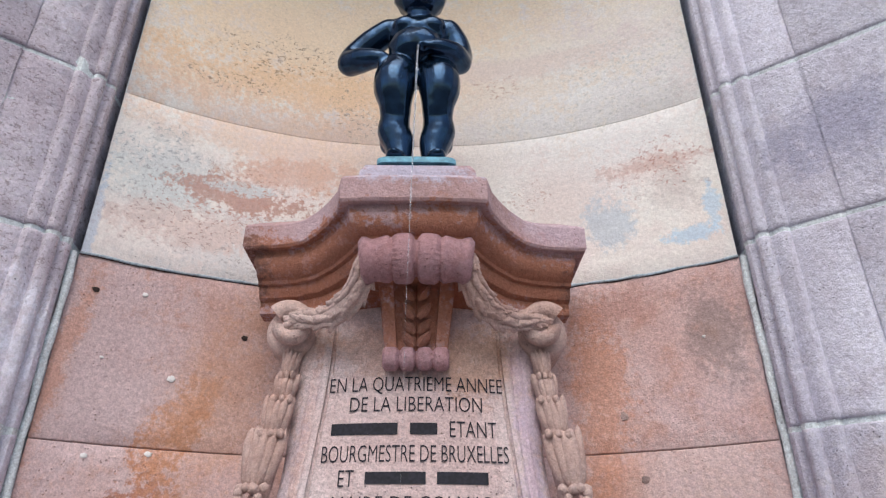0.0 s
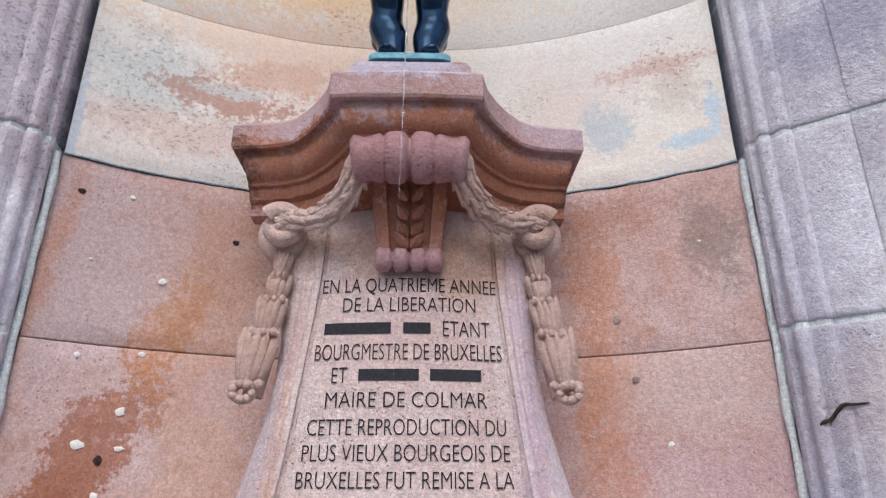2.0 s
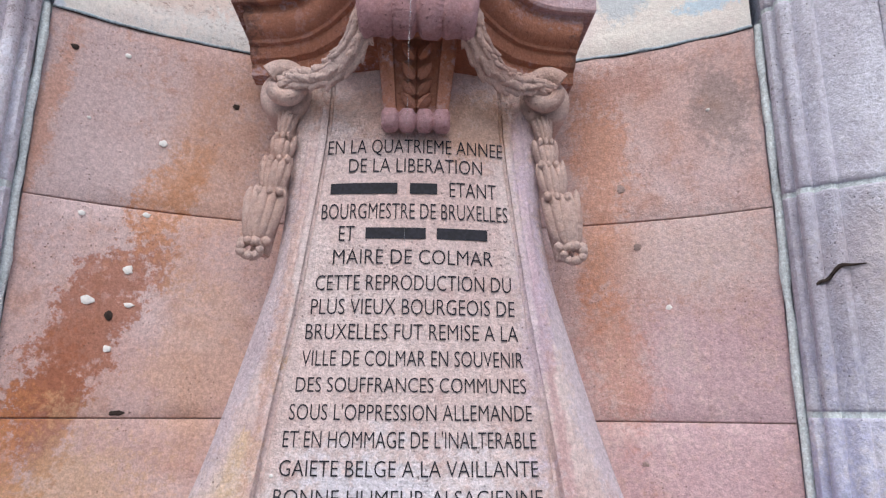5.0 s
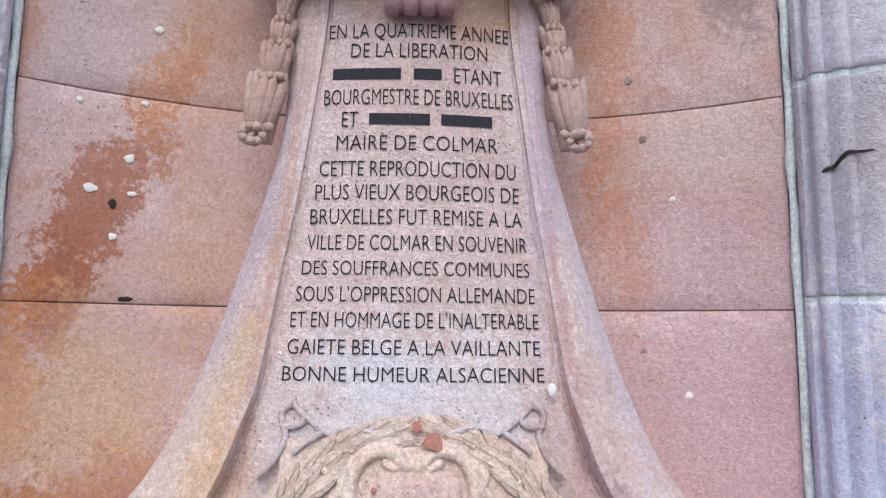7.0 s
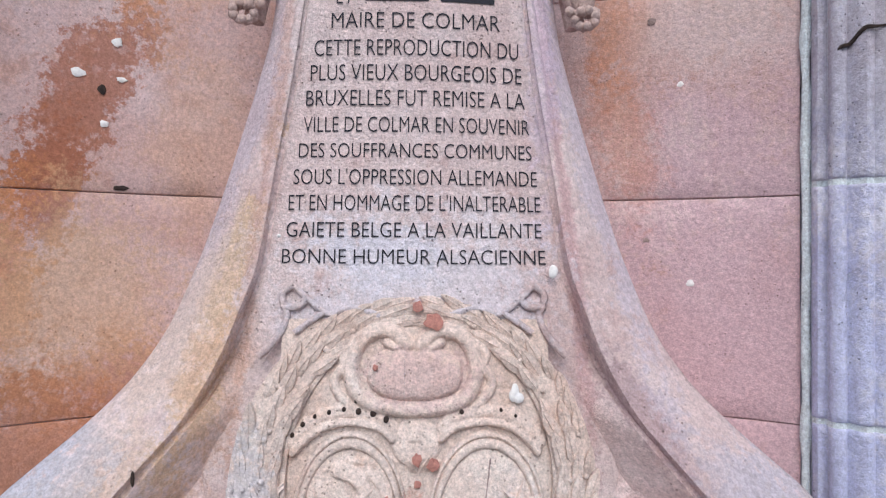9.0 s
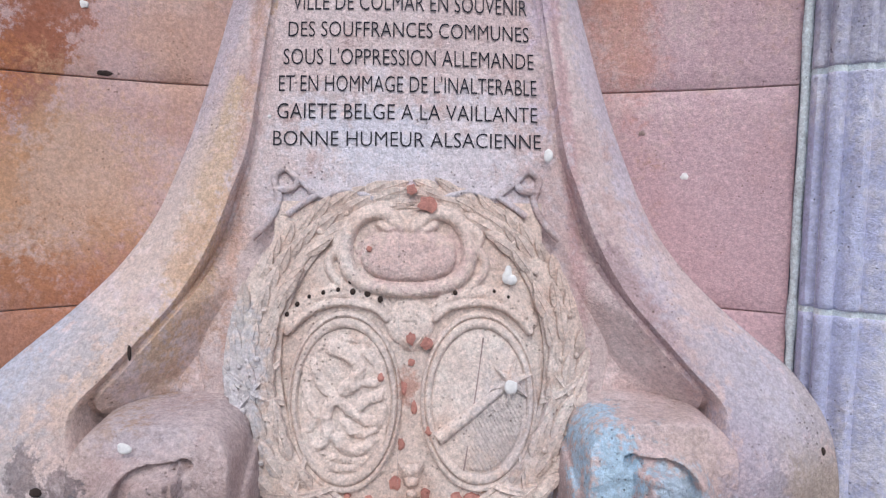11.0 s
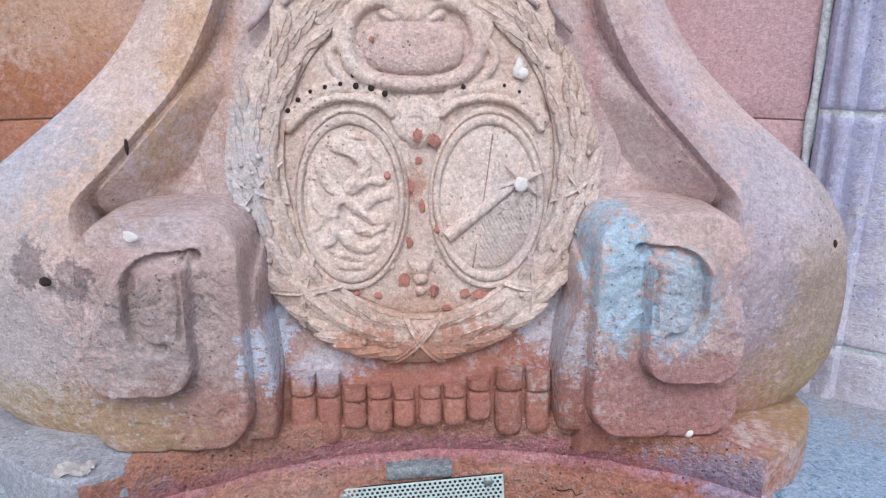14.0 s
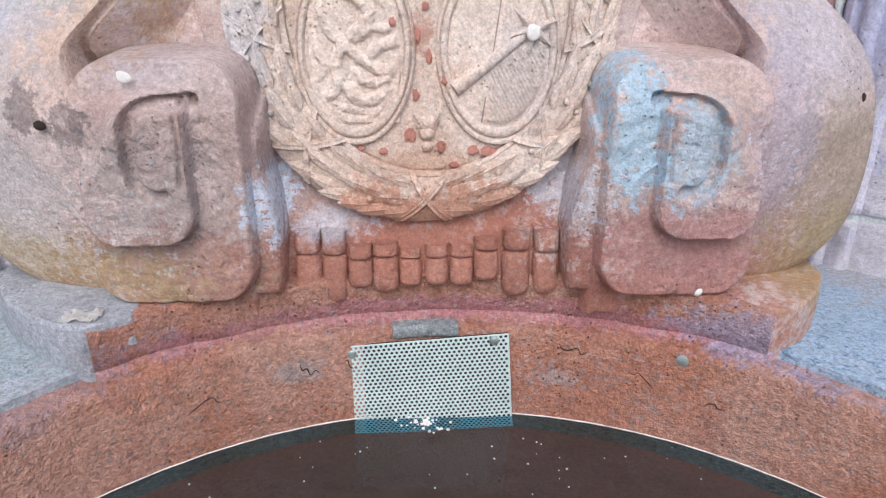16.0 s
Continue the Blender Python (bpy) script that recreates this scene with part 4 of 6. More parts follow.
    for k in range(16):
        a = k * 2.4
        blob(bm, (MID + s * (0.330 + 0.020 * math.cos(a)), -0.022 - 0.010 * (k % 3) / 2, 1.993 + 0.016 * math.sin(a) - 0.006), (0.0105, 0.0105, 0.0105), (0, 0, 0), 0.2, 1)
    tube(bm, [(MID + s * 0.280, 0.035, 2.29), (MID + s * 0.29, 0.03, 2.15), (MID + s * 0.322, 0.02, 1.985)], [0.016, 0.02, 0.022], 8)
    part("leaf_drop", bm, TAN, fountain, "hanging carved leaves with berries")


# large lower scrolls
def mirrored(pts, s):
    return [(MID + s * x, z) for x, z in pts]


def box_gap(x, z, x0, z0, x1, z1, r):
    """Distance outside (+) or inside (-) a rounded box."""
    qx, qz = abs(x - (x0 + x1) / 2) - (x1 - x0) / 2 + r, abs(z - (z0 + z1) / 2) - (z1 - z0) / 2 + r
    return math.hypot(max(qx, 0), max(qz, 0)) + min(max(qx, qz), 0) - r


def line_gap(x, z, pts):
    best = 9.0
    for (ax, az), (bx, bz) in zip(pts, pts[1:]):
        dx, dz = bx - ax, bz - az
        f = max(0, min(1, ((x - ax) * dx + (z - az) * dz) / (dx * dx + dz * dz)))
        best = min(best, math.hypot(x - ax - f * dx, z - az - f * dz))
    return best


CHANNEL = [(0.334, 1.020), (0.356, 1.020), (0.384, 1.018), (0.406, 1.010), (0.418, 0.990), (0.420, 0.960), (0.420, 0.925), (0.411, 0.900), (0.394, 0.888), (0.378, 0.890)]
CHANNEL = [(p.x, p.y) for p in refine([(x, z, 0) for x, z in CHANNEL], 0.0, 3)[0]]


def scroll_height(x, z):
    """How far the carved scroll stands out, in metres in front of the wall's zero line."""
    edge = box_gap(x, z, 0.264, 0.706, 0.512, 1.080, 0.062)
    floor = 0.14 + 0.175 * (1 - ease_at(z, 0.95, 1.06)) - 0.14 * ease_at(edge, 0.008, 0.020)
    h = floor + (0.348 - floor) * (1 - ease_at(edge, -0.009, 0.003)) ** 0.6 - 0.030 * ease_at(z, 0.99, 1.09)
    step = box_gap(x, z, 0.338, 0.812, 0.498, 1.060, 0.048)
    fade = 1.0 - 0.10 * ease_at(x, 0.42, 0.49)
    h += 0.030 * (1 - ease_at(step, -0.006, 0.002)) * (1 - 0.97 * ease_at(z, fade, fade + 0.055))
    h -= 0.022 * (1 - ease_at(line_gap(x, z, CHANNEL), 0.0078, 0.0112)) * (1 - 0.5 * ease_at(0.91 - z, 0.0, 0.025))
    h -= 0.010 * (1 - ease_at(line_gap(x, z, [(0.349, 1.02), (0.349, 0.94), (0.352, 0.905)]), 0.0025, 0.006))
    h += 0.014 * ease_at(0.85 - z, -0.1, 0.15) * (edge < 0)
    h -= 0.006 * max(0.0, noise.noise((x * 60, z * 60, 7)) - 0.25)
    return h + 0.0022 * noise.noise((x * 35, z * 35, 1)) + 0.0012 * noise.noise((x * 90, z * 90, 4))


for s in (-1, 1):
    bm = bmesh.new()
    rows = []
    for z in np.linspace(0.704, 1.100, 160):
        rows.append([(MID + 0.008 + s * x, -scroll_height(x, z), z) for x in np.linspace(0.240, 0.524, 116)])
    vs = sheet(bm, rows)
    part("scroll_face", bm, PEDESTAL, fountain, "squared carved scroll with a sunk spiral channel", angle=70)
    # stone left standing between scroll and apron
    bm = bmesh.new()
    slab(bm, [(MID + 0.004 + s * x, z) for x, z in ((0.232, 0.704), (0.229, 0.74), (0.226, 0.80), (0.236, 0.86), (0.252, 0.91), (0.275, 0.95), (0.30, 0.95), (0.30, 0.704))], -0.326, -0.15, 0.014, 4)
    part("cheek", bm, PEDESTAL, fountain)

# ---- coat-of-arms medallion ----
MC, MW, MH = (MID + 0.002, 1.125), 0.314, 0.322


def medal_y(x, z):
    u = ((x - MC[0]) / MW) ** 2 + ((z - MC[1]) / MH) ** 2
    tilt = -0.174 - (0.25 if z < 1.10 else 0.15) * (1.10 - z)
    return tilt - 0.022 * max(0.0, 1 - u)


def on_medal(x, z, lift=0.0):
    return (x, medal_y(x, z) - lift, z)


def ring_line(c, w, h, a0, a1, k):
    return [(c[0] + w * math.cos(radians(a0 + (a1 - a0) * i / k)), c[1] + h * math.sin(radians(a0 + (a1 - a0) * i / k))) for i in range(k + 1)]


def bead(bm, pts, r, lift=0.0, n=8):
    tube(bm, [on_medal(x, z, lift * 0.6) for x, z in pts], r, n, (1.15, 0.62))


bm = bmesh.new()
corner = [(-0.365, 1.165), (-0.30, 0.98)]
outline = [(MID - 0.225, 1.455), (MID - 0.30, 1.30), (MID - 0.362, 1.150), (MID - 0.335, 1.02), (MID - 0.27, 0.88), (MID - 0.17, 0.80), (MID, 0.77)]
outline += [(2 * MID - x, z) for x, z in outline[-2::-1]]
slab(bm, outline, -0.166, -0.05, 0.006)
for v in bm.verts:
    v.co.y -= 0.20 * (1.10 - v.co.z)
part("backing_plaque", bm, PEDESTAL, fountain)

# carved field inside an inner oval, and the wreath's rounded bed between it and the rim
IC, IW, IH = (MID + 0.012, 1.142), 0.226, 0.257
WREATH = 0.018


def wreath_at(a, v):
    """A place on the wreath: angle in radians, v from 0 at the inner oval to 1 at the rim."""
    c, d = math.cos(a), math.sin(a)
    x = (IC[0] + IW * c) * (1 - v) + (MC[0] + MW * c) * v
    z = (IC[1] + IH * d) * (1 - v) + (MC[1] + MH * d) * v
    top = ease_at(z, 1.20, 1.40)
    lift = (WREATH - 0.014 * top) * max(0.0, math.sin(math.pi * min(1.0, 0.06 + v * 0.90))) ** 0.6
    return x, z, lift


bm = bmesh.new()
rings = []
turns = [2 * math.pi * k / 150 for k in range(150)]
for r in np.linspace(0.02, 0.985, 26):
    rings.append([on_medal(IC[0] + IW * r * math.cos(a), IC[1] + IH * r * math.sin(a), 0.0012 * noise.noise((r * math.cos(a) * 9, r * math.sin(a) * 9, 0))) for a in turns])
rings.append([on_medal(IC[0] + IW * math.cos(a), IC[1] + IH * math.sin(a), -0.003) for a in turns])
for v in (0.0, 0.015, 0.05, 0.08, 0.10, 0.125, 0.15, 0.2, 0.3, 0.4, 0.5, 0.6, 0.7, 0.8, 0.88, 0.94, 0.98, 1.0):
    row = []
    for a in turns:
        x, z, lift = wreath_at(a, v)
        lift -= 0.0035 * math.exp(-((v - 0.10) / 0.018) ** 2)
        row.append(on_medal(x, z, lift + 0.0018 * noise.noise((x * 45, z * 45, 2.0))))
    rings.append(row)
rings.append([(x, y + 0.09, z) for x, y, z in rings[-1]])
vs = sheet(bm, rings, True)
bm.faces.new(vs[0])
medallion = part("medallion", bm, MEDALLION, fountain, "sandy oval medallion ringed by a laurel wreath", angle=45)

# laurel leaves in overlapping bundles, running from the foot up both sides
rng = random.Random(3)
for s in (-1, 1):
    for k in range(27):
        for row, v in enumerate((0.24, 0.50, 0.76)):
            a = radians(-90 + s * (4 + 168 * (k + (0.5 if row == 1 else 0.0) + rng.uniform(-0.15, 0.15)) / 26.5))
            x, z, lift = wreath_at(a, v)
            x2, z2, _ = wreath_at(a + s * 0.05, v)
            along = math.atan2(z2 - z, x2 - x) + s * (1 - row) * 0.20 + rng.uniform(-0.12, 0.12)
            top = ease_at(z, 1.25, 1.42)
            if rng.random() < 0.08:
                continue
            bm = bmesh.new()
            leaf(bm, (x, z), along, rng.uniform(0.046, 0.060), rng.uniform(0.021, 0.028), rng.uniform(0.0055, 0.0085) - 0.002 * top, medal_y(x, z) - lift + 0.0015)
            part("laurel_leaf", bm, MEDALLION, medallion, angle=40)
    for k in range(9):
        a = radians(-90 + s * (22 + 150 * k / 9 + rng.uniform(-5, 5)))
        for q in range(3):
            x, z, lift = wreath_at(a + rng.uniform(-0.03, 0.03), rng.choice((0.38, 0.66, 0.9)) + rng.uniform(-0.06, 0.06))
            bm = bmesh.new()
            blob(bm, (x, medal_y(x, z) - lift - 0.003, z), (0.0058, 0.0055, 0.0058), (0, 0, 0), 0.2, 1)
            part("berry", bm, MEDALLION, medallion)
for mid in (-90, -8, 188, -45, 225):     # crossed flat ribbons
    for s in (-1, 1):
        bm = bmesh.new()
        rows = []
        for v in np.linspace(0.0, 1.0, 9):
            x, z, lift = wreath_at(radians(mid + s * (v - 0.5) * 15), v)
            x2, z2, _ = wreath_at(radians(mid + s * (v - 0.5) * 15 + 3.0), v)
            dx, dz = (x2 - x) * 0.42, (z2 - z) * 0.42
            rows.append([(x + dx * q, medal_y(x + dx * q, z + dz * q) - lift - up, z + dz * q) for q, up in ((-1.05, -0.006), (-1, 0.0065), (-0.8, 0.008), (0, 0.0066), (0.8, 0.008), (1, 0.0065), (1.05, -0.006))])
        sheet(bm, rows)
        part("ribbon_band", bm, MEDALLION, medallion, angle=35)

# loose ribbon ends and leaf sprays above
for s in (-1, 1):
    bm = bmesh.new()
    for pts, r in (([(0.06, 1.415), (0.11, 1.430), (0.15, 1.418), (0.19, 1.445), (0.215, 1.468)], 0.006), ([(0.215, 1.468), (0.235, 1.45), (0.225, 1.41), (0.245, 1.37), (0.27, 1.345)], 0.007),
                   ([(0.16, 1.42), (0.19, 1.40), (0.21, 1.385)], 0.006), ([(0.19, 1.445), (0.205, 1.43), (0.235, 1.43)], 0.007)):
        tube(bm, [(MID + s * x, panel_y(MID + s * x, z) - 0.004 - 0.30 * max(0, 1.41 - z), z) for x, z in pts], r, 7)
    part("ribbon", bm, PEDESTAL, medallion, "fluttering carved ribbon")

# crown cartouche, carved as one worn relief
CC = (MID + 0.002, 1.319)


def gap_to(px, pz, pts):
    """Distance of arrays of places to a line of points."""
    best = np.full(px.shape, 9.0)
    for (ax, az), (bx, bz) in zip(pts, pts[1:]):
        dx, dz = bx - ax, bz - az
        f = np.clip(((px - ax) * dx + (pz - az) * dz) / (dx * dx + dz * dz + 1e-12), 0, 1)
        best = np.minimum(best, np.hypot(px - ax - f * dx, pz - az - f * dz))
    return best


def curve(pts):
    return [(p.x, p.y) for p in refine([(x, z, 0) for x, z in pts], 0.0, 5)[0]]


def round_ridge(d, w, h):
    return h * np.sqrt(np.clip(1 - (d / w) ** 2, 0, 1))


def relief_patch(x0, x1, z0, z1, step, height, sink=0.003):
    """A carved sheet on the medallion; where the carving is flat it lies under the field."""
    xs, zs = np.arange(x0, x1, step), np.arange(z0, z1, step)
    gx, gz = np.meshgrid(xs, zs)
    hh = height(gx, gz) - sink
    bm = bmesh.new()
    sheet(bm, [[on_medal(MID + x, z, float(h) + 0.0010 * noise.noise((x * 70, z * 70, 5.0)) + 0.0006 * noise.noise((x * 170, z * 170, 1.0))) for x, z, h in zip(rx, rz, rh)] for rx, rz, rh in zip(gx, gz, hh)])
    return bm


def crown_height(x, z):
    h = np.zeros(x.shape)
    for s in (-1, 1):
        u = x * s
        # volute frame round the cushion
        frame_line = curve([(0.012, 1.366), (0.022, 1.376), (0.036, 1.388), (0.060, 1.391), (0.086, 1.380), (0.104, 1.352), (0.108, 1.318), (0.098, 1.288), (0.074, 1.270), (0.040, 1.262), (0.0, 1.259)])
        h = np.maximum(h, round_ridge(gap_to(u, z, frame_line), 0.015, 0.020))
        h = np.maximum(h, round_ridge(gap_to(u, z, curve([(0.016, 1.372), (0.030, 1.362), (0.046, 1.370)])), 0.010, 0.017))
        # outer leafy edge of the frame
        h = np.maximum(h, round_ridge(gap_to(u, z, curve([(0.108, 1.372), (0.126, 1.352), (0.122, 1.330), (0.136, 1.306), (0.128, 1.284), (0.112, 1.268), (0.100, 1.256)])), 0.010, 0.013))
        # two-step band over each shield, and the scalloped edge above it
        off = 0.006 * s
        band = curve([(0.208 + off * 0.8, 1.188), (0.190 + off, 1.208), (0.160 + off, 1.229), (0.124 + off, 1.238), (0.088 + off, 1.236), (0.060 + off, 1.228), (0.042 + off, 1.212)])
        d = gap_to(u, z, band)
        h = np.maximum(h, round_ridge(d, 0.0085, 0.017))
        upper = [(px * 1.02, pz + 0.016) for px, pz in band]
        h = np.maximum(h, round_ridge(gap_to(u, z, upper), 0.013, 0.0125))
        for k in range(2, len(upper) - 2, 4):
            h = np.maximum(h, round_ridge(np.hypot(u - upper[k][0], z - upper[k][1] - 0.006), 0.012, 0.012))
    # cushion
    q = (np.abs(x - 0.002) / 0.084) ** 2.4 + (np.abs(z - 1.318) / 0.046) ** 2.4
    notch = 0.010 * np.exp(-(((x - 0.002) / 0.012) ** 2 + ((z - 1.366) / 0.012) ** 2))
    h = np.maximum(h, 0.022 * np.clip(1 - q ** 2.2, 0, 1) ** 0.5 - notch)
    # domed cap between the shields, shaded by the frame above
    cap = (np.abs(x - 0.005) / 0.044) ** 2 + ((z - 1.205) / 0.042) ** 2
    h = np.maximum(h, 0.013 * np.clip(1 - cap ** 2, 0, 1) ** 0.5)
    cross = np.minimum(np.maximum(np.abs(x - 0.004) / 0.003, np.abs(z - 1.214) / 0.013), np.maximum(np.abs(x - 0.004) / 0.012, np.abs(z - 1.212) / 0.004))
    return h + 0.004 * np.clip(1.3 - cross, 0, 1)


crown = part("crown", relief_patch(-0.232, 0.240, 1.170, 1.410, 0.0026, crown_height), MEDALLION, medallion, "carved crown with a smooth cushion field", angle=80)
for x, z, r in ((-0.204, 1.218, 0.0038), (-0.187, 1.235, 0.004), (-0.167, 1.248, 0.003), (-0.143, 1.255, 0.0035), (-0.118, 1.260, 0.0035), (-0.093, 1.257, 0.005), (-0.068, 1.254, 0.0055), (-0.046, 1.245, 0.0048), (-0.097, 1.274, 0.004), (-0.113, 1.305, 0.004),
                (-0.114, 1.332, 0.004), (-0.103, 1.356, 0.0038), (0.113, 1.340, 0.004), (0.082, 1.256, 0.004), (0.258, 1.246, 0.0065), (0.110, 1.320, 0.0025), (0.150, 1.258, 0.0028), (0.175, 1.248, 0.0025)):
    bm = bmesh.new()
    lift = 0.017 if x > 0.24 else 0.020 if abs(x) < 0.06 else 0.014
    y = medal_y(MID + x, z)
    rows = [[(MID + x + r * q * math.cos(a), y - lift * f, z + r * q * 1.1 * math.sin(a)) for a in (2 * math.pi * k / 9 for k in range(9))] for q, f in ((1.0, 0.0), (1.0, 0.80), (0.7, 0.88), (0.1, 0.90))]
    solid(bm, rows)
    part("drilled_hole", bm, DARK, medallion, "small dark drill hole")

# two oval shields
for s, c, w, h in ((-1, (MID - 0.105, 1.076), 0.089, 0.136), (1, (MID + 0.1245, 1.075), 0.093, 0.136)):
    bm = bmesh.new()
    rows = []
    for q, lift in ((0.02, 0.009), (0.3, 0.009), (0.5, 0.009), (0.7, 0.008), (0.84, 0.006), (0.875, 0.0045), (0.89, 0.009), (0.92, 0.0125), (0.97, 0.0125), (1.0, 0.009), (1.01, 0.0055), (1.02, 0.0085), (1.045, 0.0105), (1.075, 0.009), (1.09, 0.004), (1.10, -0.003)):
        rows.append([on_medal(c[0] + w * q * math.cos(a), c[1] + h * q * math.sin(a), lift + 0.0008 * noise.noise((q * math.cos(a) * 8, q * math.sin(a) * 8, s))) for a in (2 * math.pi * k / 90 for k in range(90))])
    vs = sheet(bm, rows, True)
    bm.faces.new(vs[0])
    shield = part("oval_shield", bm, MEDALLION, medallion, "oval shield with tangled worn relief" if s < 0 else "oval shield with a carved mace and star", angle=50)
    if s < 0:
        strands = [([(-0.052, 0.060), (-0.040, 0.030), (-0.020, 0.010), (0.004, -0.010), (0.034, -0.030), (0.058, -0.034)], 0.010), ([(-0.020, 0.088), (0.006, 0.080), (0.022, 0.060), (0.018, 0.032), (0.000, 0.020)], 0.014), ([(0.030, 0.080), (0.048, 0.066), (0.062, 0.044)], 0.007),
                   ([(-0.066, 0.020), (-0.058, -0.004), (-0.046, -0.026), (-0.060, -0.044)], 0.008), ([(-0.018, 0.006), (-0.030, -0.022), (-0.026, -0.050), (-0.042, -0.072)], 0.011), ([(0.062, 0.010), (0.040, 0.004), (0.026, -0.008)], 0.010), ([(0.066, -0.016), (0.046, -0.048), (0.020, -0.050), (0.004, -0.036)], 0.009),
                   ([(-0.060, -0.060), (-0.046, -0.088), (-0.016, -0.106), (0.016, -0.110), (0.044, -0.092), (0.060, -0.064)], 0.008), ([(-0.010, -0.060), (0.008, -0.078), (0.034, -0.074), (0.046, -0.064)], 0.011), ([(-0.036, -0.084), (-0.008, -0.092), (0.018, -0.094)], 0.007), ([(-0.062, 0.062), (-0.050, 0.084), (-0.030, 0.100)], 0.006),
                   ([(0.018, 0.032), (0.036, 0.030), (0.052, 0.030)], 0.008), ([(-0.070, -0.020), (-0.072, -0.040)], 0.007), ([(0.0, 0.104), (0.022, 0.102)], 0.007)]

        def figure_height(x, z):
            u, v = x + 0.105, z - 1.076
            hh = np.zeros(x.shape)
            for line, r in strands:
                hh = np.maximum(hh, round_ridge(gap_to(u, v, curve(line) if len(line) > 2 else line), r, min(0.012, r * 0.95)))
            fold = np.array([[abs(noise.noise((a * 42, b * 42, 3.0))) for a, b in zip(ra, rb)] for ra, rb in zip(u, v)])
            inside = np.clip(1 - ((u / 0.074) ** 2 + (v / 0.116) ** 2) ** 3, 0, 1)
            return 0.0075 + (hh + 0.003 * np.clip(0.32 - fold, 0, 1) / 0.32 - 0.001) * inside
        part("relief", relief_patch(-0.176, -0.034, 0.964, 1.188, 0.0022, figure_height, 0.0), MEDALLION, shield, "worn tangled figure relief", angle=80)
    else:
        bm = bmesh.new()
        line = [(c[0] - 0.072 + 0.118 * f, c[1] - 0.060 + 0.084 * f) for f in np.linspace(0, 1, 9)]
        tube(bm, [on_medal(x, z, 0.010) for x, z in line], [0.0125, 0.012, 0.0115, 0.011, 0.0105, 0.0095, 0.0085, 0.008, 0.0075], 10, (1.0, 0.8))
        part("mace", bm, MEDALLION, shield, "carved mace handle")
        bm = bmesh.new()
        tip = (c[0] + 0.054, c[1] + 0.030)
        rows = []
        for q, lift in ((1.0, 0.006), (0.93, 0.014), (0.5, 0.018), (0.15, 0.019)):
            rows.append([on_medal(tip[0] + q * r * math.cos(a), tip[1] + q * r * math.sin(a), lift) for a, r in ((radians(18 + 30 * k), 0.041 if k % 2 == 0 else 0.015) for k in range(12))])
        solid(bm, rows)
        part("star", bm, MEDALLION, shield, "carved star-shaped mace head", angle=25)
        bm = bmesh.new()
        tube(bm, [on_medal(c[0] + 0.006, c[1] + 0.105, 0.0086), on_medal(c[0] - 0.006, c[1] + 0.02, 0.0090), on_medal(c[0] - 0.028, c[1] - 0.112, 0.0082)], 0.0014, 5)
        part("dividing_line", bm, JOINT, shield, "thin dark carved line")
        def tooled(x, z):
            u, v = x - 0.1245, z - 1.075
            keep = np.clip((u - (-0.008 + v * 0.16)) / 0.003, 0, 1) * np.clip((0.712 * u - 0.020 - v) / 0.004, 0, 1) * np.clip((1 - (u / 0.077) ** 2 - (v / 0.116) ** 2) * 12, 0, 1)
            return 0.0065 + keep * (0.0035 + 0.0016 * np.sin(u * 900 + v * 500))
        part("hatching", relief_patch(0.090, 0.205, 0.955, 1.12, 0.0019, tooled, 0.0), MEDALLION, shield, "finely tooled lower quarter", angle=80)
for z in (1.178, 0.968):
    for s in (-1, 1):
        bm = bmesh.new()
        leaf(bm, (MID + 0.008, z - 0.022), radians(90 - s * 34), 0.038, 0.022, 0.009, medal_y(MID, z) - 0.002)
        part("small_leaf", bm, MEDALLION, medallion)
bm = bmesh.new()
for z, r in ((0.962, 0.016), (0.944, 0.013), (0.925, 0.010)):
    blob(bm, on_medal(MID + 0.009, z, 0.002), (r, 0.009, r * 0.9), (0, 0, 0), 0.25, 2)
part("bud", bm, MEDALLION, medallion)
# fresh red chips in the carving
rng = random.Random(9)
for x, z, w, h in ((0.032, 1.407, 0.021, 0.018), (0.004, 1.432, 0.012, 0.012), (0.004, 1.180, 0.010, 0.014), (0.031, 1.171, 0.013, 0.011), (0.005, 1.138, 0.008, 0.008), (-0.008, 1.096, 0.008, 0.014), (0.011, 1.063, 0.006, 0.015), (-0.011, 1.005, 0.007, 0.012), (-0.021, 0.942, 0.013, 0.014), (0.030, 0.925, 0.011, 0.010),
                   (0.082, 0.918, 0.013, 0.008), (0.110, 0.915, 0.016, 0.010), (-0.065, 0.918, 0.009, 0.006), (-0.100, 0.922, 0.007, 0.005), (0.130, 0.900, 0.010, 0.007), (-0.046, 1.115, 0.006, 0.010), (-0.090, 1.128, 0.005, 0.011), (0.05, 0.895, 0.009, 0.006), (0.036, 1.028, 0.008, 0.008), (-0.068, 1.33, 0.006, 0.006)):
    bm = bmesh.new()
    on = [on_medal(MC[0] + x + w * rng.uniform(0.6, 1.05) * math.cos(a), z + h * rng.uniform(0.6, 1.05) * math.sin(a), 0.0215 if z > 1.3 else 0.0118 if z > 1.165 else 0.0030 if abs(x) < 0.034 and z > 0.93 else 0.0060 if z < 0.93 else 0.0115) for a in (2 * math.pi * k / 11 for k in range(11))]
    solid(bm, [[(px, py + 0.02, pz) for px, py, pz in on], on, [(MC[0] + x + (px - MC[0] - x) * 0.6, py - 0.0012, z + (pz - z) * 0.6) for px, py, pz in on]])
    part("chip", bm, CHIP, medallion)

